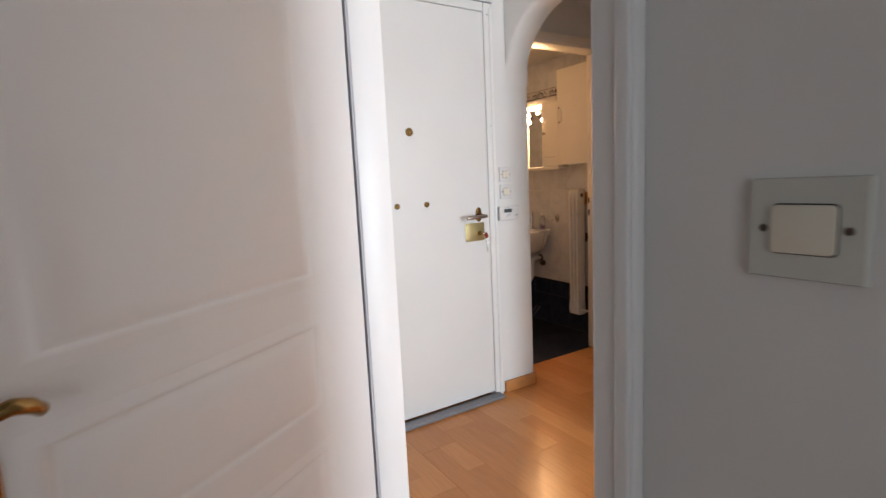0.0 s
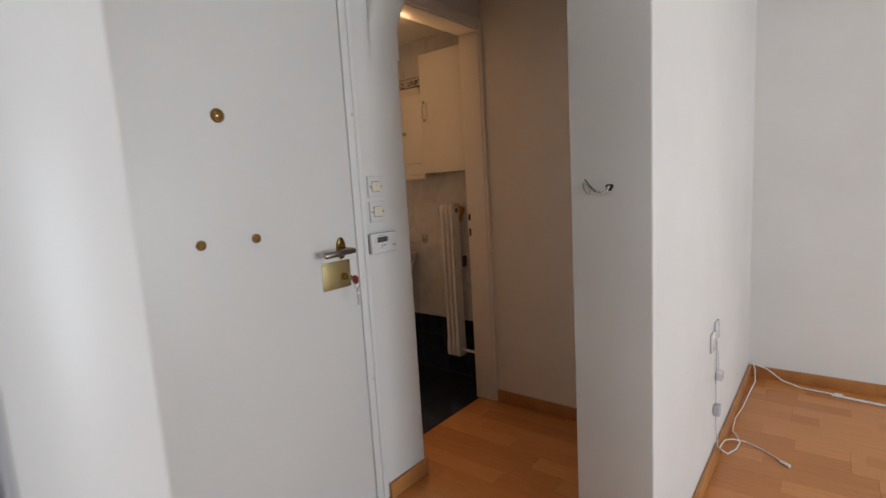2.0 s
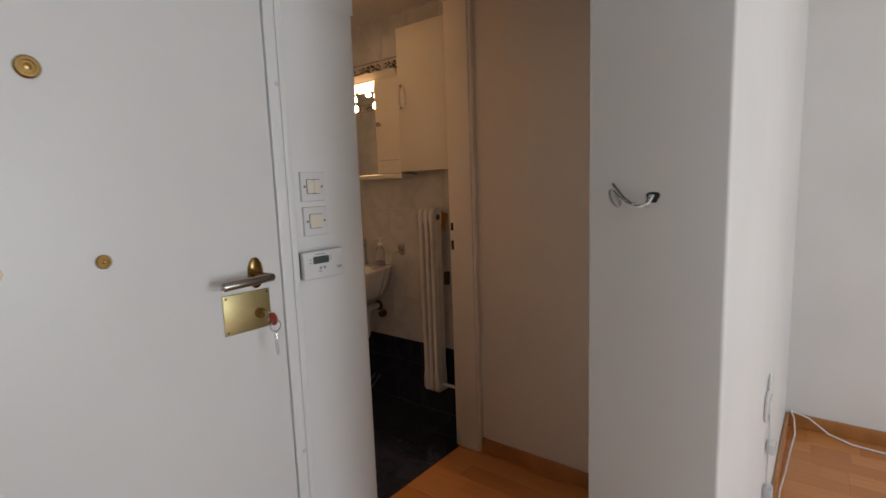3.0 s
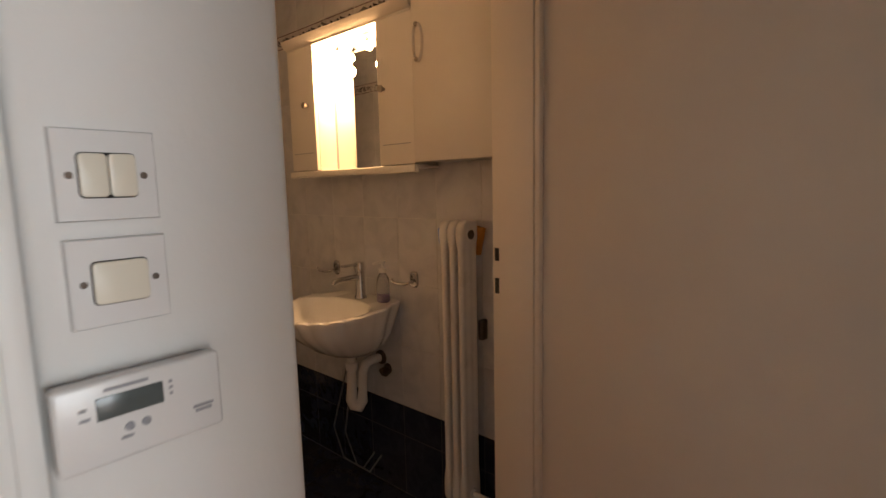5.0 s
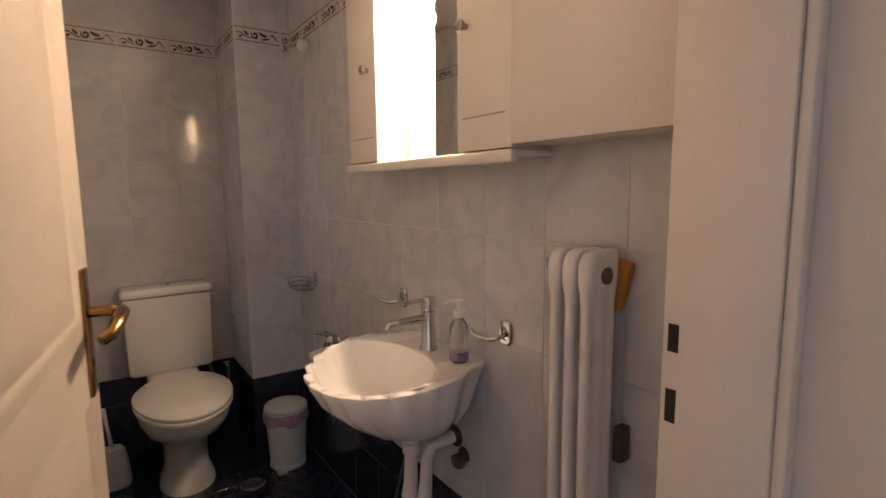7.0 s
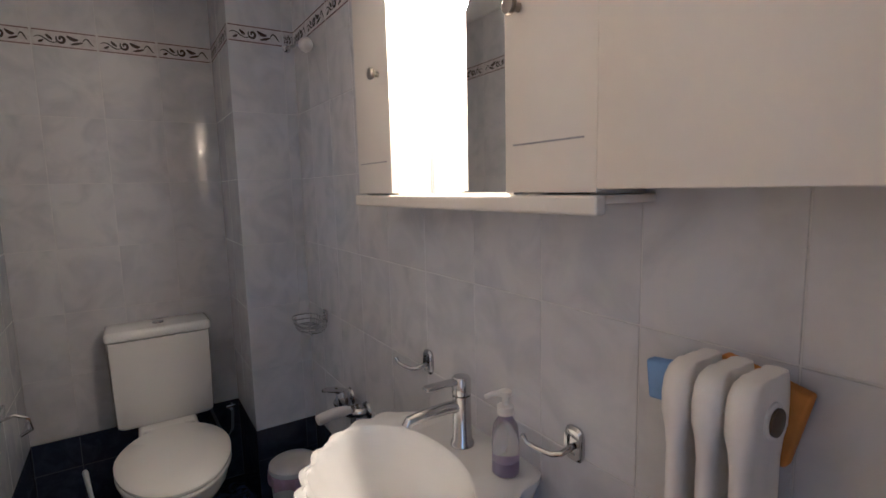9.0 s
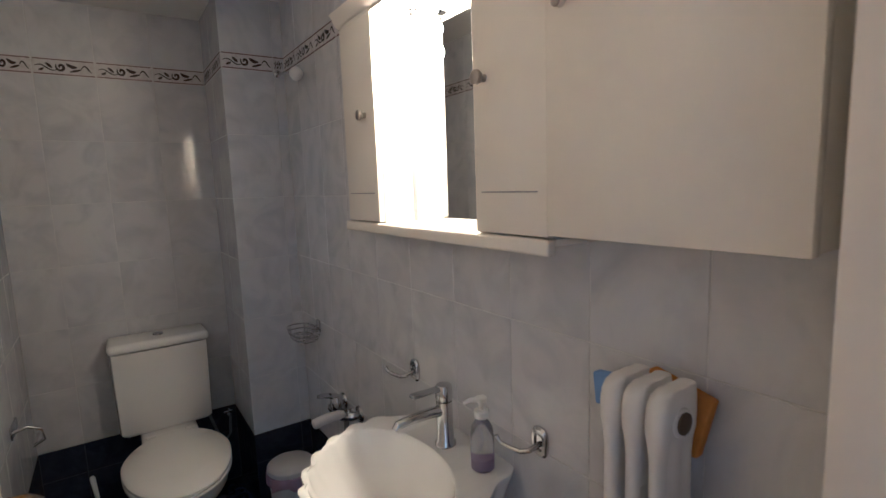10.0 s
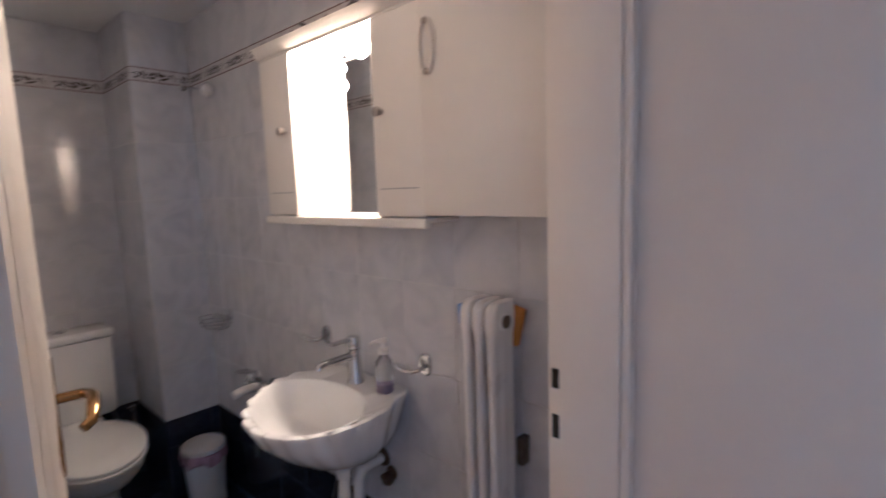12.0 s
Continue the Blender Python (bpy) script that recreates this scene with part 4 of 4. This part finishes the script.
b = loft(bmesh.new(), [oval(4.52, 0.112, 0.145, 0.20, 0.0), oval(4.52, 0.108, 0.14, 0.20, 0.03), oval(4.52, 0.088, 0.115, 0.19, 0.08), oval(4.52, 0.086, 0.115, 0.19, 0.18), oval(4.51, 0.108, 0.15, 0.20, 0.24),
                       oval(4.48, 0.158, 0.235, 0.22, 0.30), oval(4.47, 0.178, 0.285, 0.23, 0.355), oval(4.47, 0.183, 0.295, 0.23, 0.388), oval(4.47, 0.178, 0.29, 0.225, 0.396)])
part("bowl", b, CERAMIC, to)
part("ledge", box(TX - 0.11, TX + 0.11, 4.66, 4.90, 0.33, 0.429, 0.02, 3), CERAMIC, to)
part("seat", loft(bmesh.new(), [oval(4.46, 0.186, 0.30, 0.235, 0.3975), oval(4.46, 0.190, 0.304, 0.238, 0.403), oval(4.46, 0.190, 0.304, 0.238, 0.412), oval(4.46, 0.187, 0.30, 0.236, 0.416)]), SEAT, to)
part("lid", loft(bmesh.new(), [oval(4.46, 0.186, 0.298, 0.236, 0.4185), oval(4.46, 0.190, 0.303, 0.238, 0.424), oval(4.46, 0.190, 0.303, 0.238, 0.433), oval(4.46, 0.180, 0.293, 0.23, 0.441), oval(4.46, 0.10, 0.18, 0.15, 0.4445)]), SEAT, to, "closed white lid")
ci = part("cistern", loft(bmesh.new(), [[(TX + x * w, y, z) for x, y in ((-0.96, 4.765 - f), (-0.86, 4.755 - f), (0.86, 4.755 - f), (0.96, 4.765 - f), (1.0, 4.80), (1.0, 4.926), (-1.0, 4.926), (-1.0, 4.80))] for w, f, z in ((0.174, -0.014, 0.43), (0.183, -0.005, 0.442), (0.186, 0.0, 0.60), (0.189, 0.004, 0.798))]), CERAMIC, to)
part("cistern_lid", box(TX - 0.194, TX + 0.194, 4.742, 4.928, 0.8005, 0.842, 0.018, 5), CERAMIC, to)
part("flush_button", lathe(bmesh.new(), [(0.021, 0.842), (0.020, 0.848), (0.012, 0.8495), (0.002, 0.8495)], Matrix.Translation((TX, 4.835, 0)), 22), CHROME, to, "round chrome flush button")
for x in (TX - 0.075, TX + 0.075):
    part("hinge", rod((x - 0.018, 4.70, 0.432), (x + 0.018, 4.70, 0.432), 0.011), SEAT, to)
sv = thing("stop_valve", (2.745, 4.90, 0.40), "chrome stop valve with hose beside the cistern", "valve")
part("body", tube(bmesh.new(), [(2.745, 4.928, 0.375), (2.745, 4.88, 0.375), (2.735, 4.865, 0.375)], 0.009, 10), CHROME, sv)
part("lever", box(2.715, 2.755, 4.858, 4.866, 0.383, 0.393, 0.002), CHROME, sv)
part("hose", tube(bmesh.new(), [(2.745, 4.88, 0.37), (2.735, 4.86, 0.28), (2.71, 4.86, 0.24), (2.68, 4.87, 0.30), (2.64, 4.88, 0.43)], 0.006, 8), HOSE, sv)

# brush, bin, floor drain
bs = thing("toilet_brush", (2.205, 4.66, 0), "white toilet brush standing in its holder", "toilet brush")
part("holder", loft(bmesh.new(), [[(2.205 + w * math.copysign(abs(math.cos(t)) ** 0.7, math.cos(t)), 4.66 + d * math.copysign(abs(math.sin(t)) ** 0.7, math.sin(t)), z) for t in (2 * math.pi * i / 24 for i in range(24))] for w, d, z in ((0.062, 0.055, 0.0), (0.066, 0.058, 0.01), (0.060, 0.052, 0.10), (0.050, 0.044, 0.155), (0.038, 0.034, 0.172), (0.016, 0.016, 0.176))]), BRUSH, bs)
part("handle", tube(bmesh.new(), [(2.205, 4.66, 0.17), (2.195, 4.668, 0.26), (2.186, 4.675, 0.345), (2.185, 4.676, 0.352)], [0.010, 0.0075, 0.010, 0.006], 10), BRUSH, bs)

BX, BY = 2.885, 4.385
bn = thing("pedal_bin", (BX, BY, 0), "small white pedal bin with a lilac liner", "waste bin")
T = Matrix.Translation((BX, BY, 0))
part("body", lathe(bmesh.new(), [(0.078, 0.0), (0.082, 0.006), (0.082, 0.02), (0.079, 0.024), (0.092, 0.245), (0.094, 0.25)], T, 32), BIN, bn)
bag = bmesh.new()
rings = []
for r, z, w in ((0.094, 0.218, 0.008), (0.099, 0.222, 0.010), (0.101, 0.25, 0.006), (0.098, 0.268, 0.003), (0.09, 0.268, 0.0)):
    rings.append([(BX + (r + w * math.sin(9 * a) * math.sin(4 * a + 1)) * math.cos(a), BY + (r + w * math.sin(9 * a) * math.sin(4 * a + 1)) * math.sin(a), z + 1.6 * w * math.sin(5 * a)) for a in (2 * math.pi * i / 72 for i in range(72))])
part("liner", loft(bag, rings), BAG, bn, "lilac plastic liner")
part("lid", lathe(bmesh.new(), [(0.096, 0.270), (0.098, 0.276), (0.097, 0.290), (0.090, 0.296), (0.05, 0.299), (0.005, 0.300)], T, 32), BIN, bn)
part("pedal", box(BX - 0.075, BX - 0.035, BY - 0.105, BY - 0.065, 0.004, 0.014, 0.004), PRINT, bn)

fd = thing("floor_drain", (2.70, 4.30, 0.0), "round metal drain set in the navy floor", "drain")
part("ring", lathe(bmesh.new(), [(0.052, 0.0005), (0.052, 0.004), (0.048, 0.006), (0.038, 0.0045), (0.036, 0.003)], Matrix.Translation((2.70, 4.30, 0)), 28), CHROME, fd)
part("grate", lathe(bmesh.new(), [(0.0355, 0.002), (0.0355, 0.0042), (0.004, 0.0048)], Matrix.Translation((2.70, 4.30, 0)), 24), STEEL, fd)

# wire soap basket on the tiles beside the column
sb = thing("soap_basket", (2.97, 4.33, 0.85), "chrome wire soap basket on the tiled wall", "soap dish")


def basket_rim(k, z, n=28):
    return [(2.968 + 0.056 * k * math.copysign(abs(math.cos(a)) ** 0.75, math.cos(a)), 4.33 + 0.105 * k * math.copysign(abs(math.sin(a)) ** 0.75, math.sin(a)), z) for a in (2 * math.pi * i / n for i in range(n))]


for z, k in ((0.880, 1.0), (0.862, 0.93), (0.846, 0.82)):
    part("rim", tube(bmesh.new(), basket_rim(k, z), 0.0026, 7, True), CHROME, sb)
for i in range(-5, 6):
    y = 4.33 + 0.0155 * i
    w = 0.045 * math.sqrt(max(0.05, 1 - (i / 6.2) ** 2))
    part("wire", tube(bmesh.new(), [(2.968 - w * 1.22, y, 0.880), (2.968 - w, y, 0.846), (2.968 + w, y, 0.846), (2.968 + w * 1.22, y, 0.880)], 0.0018, 6), CHROME, sb)
part("mount", box(3.016, 3.0285, 4.285, 4.315, 0.868, 0.918, 0.004, 3), CHROME, sb)

# low wall mixer with a white hand spray
mx = thing("wall_mixer", (3.0, 4.0, 0.64), "chrome wall mixer with a white hand spray", "tap")
part("body", tube(bmesh.new(), [(3.028, 3.94, 0.64), (3.0, 3.94, 0.64), (2.975, 3.965, 0.64), (2.972, 4.06, 0.64), (3.0, 4.085, 0.64), (3.028, 4.085, 0.64)], [0.018, 0.016, 0.019, 0.019, 0.016, 0.018], 14), CHROME, mx)
for y in (3.94, 4.085):
    part("flange", lathe(bmesh.new(), [(0.032, 0), (0.030, 0.006), (0.018, 0.013)], Matrix.Translation((3.0285, y, 0.64)) @ AX_X, 20), CHROME, mx)
part("cartridge", lathe(bmesh.new(), [(0.021, 0.652), (0.023, 0.658), (0.023, 0.690), (0.018, 0.702), (0.005, 0.704)], Matrix.Translation((2.970, 4.01, 0)), 20), CHROME, mx)
part("lever", tube(bmesh.new(), [(2.968, 4.01, 0.698), (2.945, 4.005, 0.712), (2.915, 3.998, 0.722), (2.895, 3.995, 0.724)], [0.013, 0.011, 0.009, 0.006], 10), CHROME, mx)
part("lever_cap", lathe(bmesh.new(), [(0.008, 0), (0.0075, 0.003), (0.002, 0.004)], Matrix.Translation((2.940, 3.998, 0.715)) @ AX_Y, 12), DARK, mx, "dark grip mark")
spray = part("hand_spray", tube(bmesh.new(), [(2.972, 3.955, 0.652), (2.955, 3.955, 0.654), (2.915, 3.955, 0.655), (2.880, 3.955, 0.650), (2.862, 3.955, 0.646), (2.858, 3.955, 0.645)], [0.012, 0.0165, 0.0175, 0.018, 0.017, 0.012], 16), PIPE, mx, "white plastic hand spray")
for k in range(4):
    part("grip_ring", tube(bmesh.new(), [(2.980 + 0.008 * k, 3.955 + 0.013 * math.cos(a), 0.650 + 0.013 * math.sin(a)) for a in (2 * math.pi * q / 16 for q in range(16))], 0.0028, 6, True), CHROME if k % 2 else WIRE, spray)
part("hose", tube(bmesh.new(), [(2.99, 3.955, 0.645), (2.975, 3.96, 0.54), (2.965, 4.02, 0.36), (2.98, 4.05, 0.30), (3.0, 4.03, 0.40), (3.0, 4.01, 0.62)], 0.006, 9), HOSE, mx)

# line holder high in the corner
lh = thing("line_holder", (2.99, 4.30, 1.90), "chrome arm with a white ball on the tiles", "hook")
part("flange", lathe(bmesh.new(), [(0.016, 0), (0.015, 0.006), (0.008, 0.012)], Matrix.Translation((3.0, 4.5285, 1.945)) @ AX_Y, 18), CHROME, lh)
part("arm", tube(bmesh.new(), [(3.0, 4.52, 1.945), (2.992, 4.40, 1.925), (2.985, 4.26, 1.895)], 0.0055, 10), CHROME, lh)
part("ball", lathe(bmesh.new(), [(0.004, -0.026), (0.016, -0.020), (0.025, -0.006), (0.025, 0.006), (0.016, 0.020), (0.004, 0.026)], Matrix.Translation((2.983, 4.235, 1.888)), 20), PIPE, lh, "white plastic ball")

# paper holder on the far side wall
ph = thing("toilet_roll_holder", (2.02, 4.50, 0.66), "empty curved chrome paper holder on the tiles", "roll holder")
part("plate", box(2.0005, 2.010, 4.44, 4.56, 0.665, 0.705, 0.003), CHROME, ph)
part("cover", tube(bmesh.new(), [(2.008, 4.445, 0.69), (2.05, 4.445, 0.70), (2.085, 4.445, 0.68), (2.09, 4.445, 0.645), (2.06, 4.45, 0.628), (2.06, 4.55, 0.628)], 0.0055, 9), CHROME, ph)

# ---- pieces: planks and tiles ----
PW, PL = 0.195, 1.285


def piece_mesh(name, lx, ly, t, b, m):
    """A flat piece in the local xy plane with its upper edges chamfered; the top lies at z = t."""
    bm = bmesh.new()
    loft(bm, [[(sx * (lx / 2 - i), sy * (ly / 2 - i), z) for sx, sy in ((-1, -1), (1, -1), (1, 1), (-1, 1))] for i, z in ((0, 0), (0, t - b), (b, t))])
    me = mesh_of(name, bm, m)
    me.polygons.foreach_set("use_smooth", [False] * len(me.polygons))
    return me


shared = {}


def piece(name, parent, lx, ly, t, b, m, place):
    key = (round(lx, 3), round(ly, 3), t, b, m.name)
    if key not in shared:
        shared[key] = piece_mesh(name, lx - 0.0004, ly - 0.0004, t, b, m)
    return turned(name, parent, shared[key], place)


rng = random.Random(4)
i = 0
x = 0.44
while x < 3.93 - 0.01:
    w = min(PW, 3.93 - x)
    y = -3.0 - rng.uniform(0, PL)
    while y < 2.468:
        y1 = min(y + PL, 2.468)
        y0 = max(y, -3.0)
        if y1 - y0 > 0.02:
            piece("plank", floor, w, y1 - y0, 0.008, 0.0009, LAMINATE, Matrix.Translation((x + w / 2, (y0 + y1) / 2, -0.008)))
        y += PL
    x += w


def tiles(parent, origin, right, up, normal, length, z0, z1, first, tw, th, m, name="wall_tile", gap=0.002):
    """Rows of tiles on a wall face: starts at origin, runs along right; the first tile is that long."""
    r, u, n = Vector(right), Vector(up), Vector(normal)
    rot = Matrix((r, u, n)).transposed().to_4x4()
    z = z0
    while z < z1 - 0.01:
        h = min(th, z1 - z)
        s, w = 0.0, first
        while s < length - 0.006:
            w = min(w, length - s)
            c = Vector(origin) + r * (s + w / 2) + u * (z + h / 2)
            tilt = Matrix.Rotation(rng.uniform(-0.002, 0.002), 4, "X") @ Matrix.Rotation(rng.uniform(-0.002, 0.002), 4, "Y")
            piece(name, parent, w - gap, h - gap, 0.008, 0.0008, m, Matrix.Translation(c) @ rot @ tilt)
            s, w = s + w, tw
        z += h


def ornament_mesh():
    """Trailing leaf scroll of one border tile, in the tile's local plane: a curled stem with fat drops and a few thin tendrils."""
    bm = bmesh.new()
    z = 0.0085

    def stroke(pts, r):
        n = len(pts) - 1
        tube(bm, [Vector((x, y, z)) for x, y in pts], [r * (0.25 + math.sin(math.pi * (0.08 + 0.84 * i / n))) for i in range(n + 1)], 5)

    stroke([(-0.098 + 0.0085 * i, 0.010 * math.sin(0.62 * i + 0.4) - 0.004) for i in range(10)], 0.0022)
    stroke([(-0.012 + 0.017 * (1 - i / 15) * math.cos(0.6 * i + 2.6), 0.001 + 0.018 * (1 - i / 15) * math.sin(0.6 * i + 2.6)) for i in range(14)], 0.0044)
    stroke([(0.008 + 0.006 * i, 0.016 - 0.0055 * i + 0.0006 * i * i) for i in range(7)], 0.0062)
    stroke([(0.018 + 0.008 * i, -0.016 + 0.0022 * i) for i in range(6)], 0.0040)
    stroke([(0.058 + 0.006 * i, -0.002 + 0.013 * math.sin(0.75 * i)) for i in range(7)], 0.0026)
    stroke([(-0.060 + 0.005 * i, 0.014 - 0.0045 * i) for i in range(5)], 0.0050)
    stroke([(-0.086 + 0.006 * i, -0.015 + 0.001 * i * i) for i in range(4)], 0.0040)
    bmesh.ops.scale(bm, vec=(1, 1, 0.15), space=Matrix.Translation((0, 0, -z)), verts=bm.verts)
    return mesh_of("ornament", bm, ORNAMENT)


def edge_mesh():
    bm = bmesh.new()
    for y in (-0.0285, 0.0285):
        bx(bm, -0.102, 0.102, y - 0.0022, y + 0.0022, 0.0075, 0.0089)
    return mesh_of("edge_line", bm, ORNAMENT_LIGHT)


ORN, EDGE = ornament_mesh(), edge_mesh()


def border(parent, origin, right, normal, length, first, z0=1.95, h=0.066):
    r, u, n = Vector(right), Vector((0, 0, 1)), Vector(normal)
    rot = Matrix((r, u, n)).transposed().to_4x4()
    s, w = 0.0, first
    while s < length - 0.006:
        w = min(w, length - s)
        c = Vector(origin) + r * (s + w / 2) + u * (z0 + h / 2)
        t = piece("border_tile", parent, w - 0.002, h - 0.002, 0.008, 0.001, BORDER, Matrix.Translation(c) @ rot)
        k = min(1.0, w / 0.2075)
        for nm, me in (("ornament", ORN), ("edge_line", EDGE)):
            o = new(nm, me)
            o.parent = t
            o.matrix_basis = Matrix.Diagonal((k * 0.97, 1, 1, 1))
        s, w = s + w, 0.2075


for parent, b in ((wall_wc_sink, (3.0305, 3.0315, 2.49, 4.5305)), (wall_wc_column, (2.7815, 3.0304, 4.5305, 4.5315)), (wall_wc_column, (2.7805, 2.7815, 4.5305, 4.9304)),
                  (wall_wc_back, (1.9985, 2.7804, 4.9305, 4.9315)), (wall_wc_left, (1.9985, 1.9995, 2.49, 4.93))):
    part("dark_grout_bed", box(*b, 0.0, 0.39), DARK_GROUT, parent)
TW, TH = 0.2075, 0.26
Z = (0, 0, 1)
for parent, origin, right, normal, length, first in (
        (wall_wc_sink, (3.038, 4.53, 0), (0, -1, 0), (-1, 0, 0), 2.042, 0.167),
        (wall_wc_column, (2.78, 4.538, 0), (1, 0, 0), (0, -1, 0), 0.25, 0.2075),
        (wall_wc_column, (2.788, 4.93, 0), (0, -1, 0), (-1, 0, 0), 0.40, 0.1925),
        (wall_wc_back, (2.0, 4.938, 0), (1, 0, 0), (0, -1, 0), 0.78, 0.1575),
        (wall_wc_left, (1.992, 2.488, 0), (0, 1, 0), (1, 0, 0), 2.442, 0.2075)):
    tiles(parent, origin, right, Z, normal, length, 0.0, 0.39, first, TW, 0.257, NAVY, "navy_tile")
    tiles(parent, origin, right, Z, normal, length, 0.39, 1.95, first, TW, TH, TILE)
    border(parent, origin, right, normal, length, first)
    tiles(parent, origin, right, Z, normal, length, 2.016, HW, first, TW, 0.272, TILE)
tiles(wc_floor, (2.0, 2.47, -0.008), (1, 0, 0), (0, 1, 0), (0, 0, 1), 1.03, 0.0, 2.46, 0.2, 0.207, 0.207, NAVY, "floor_tile")
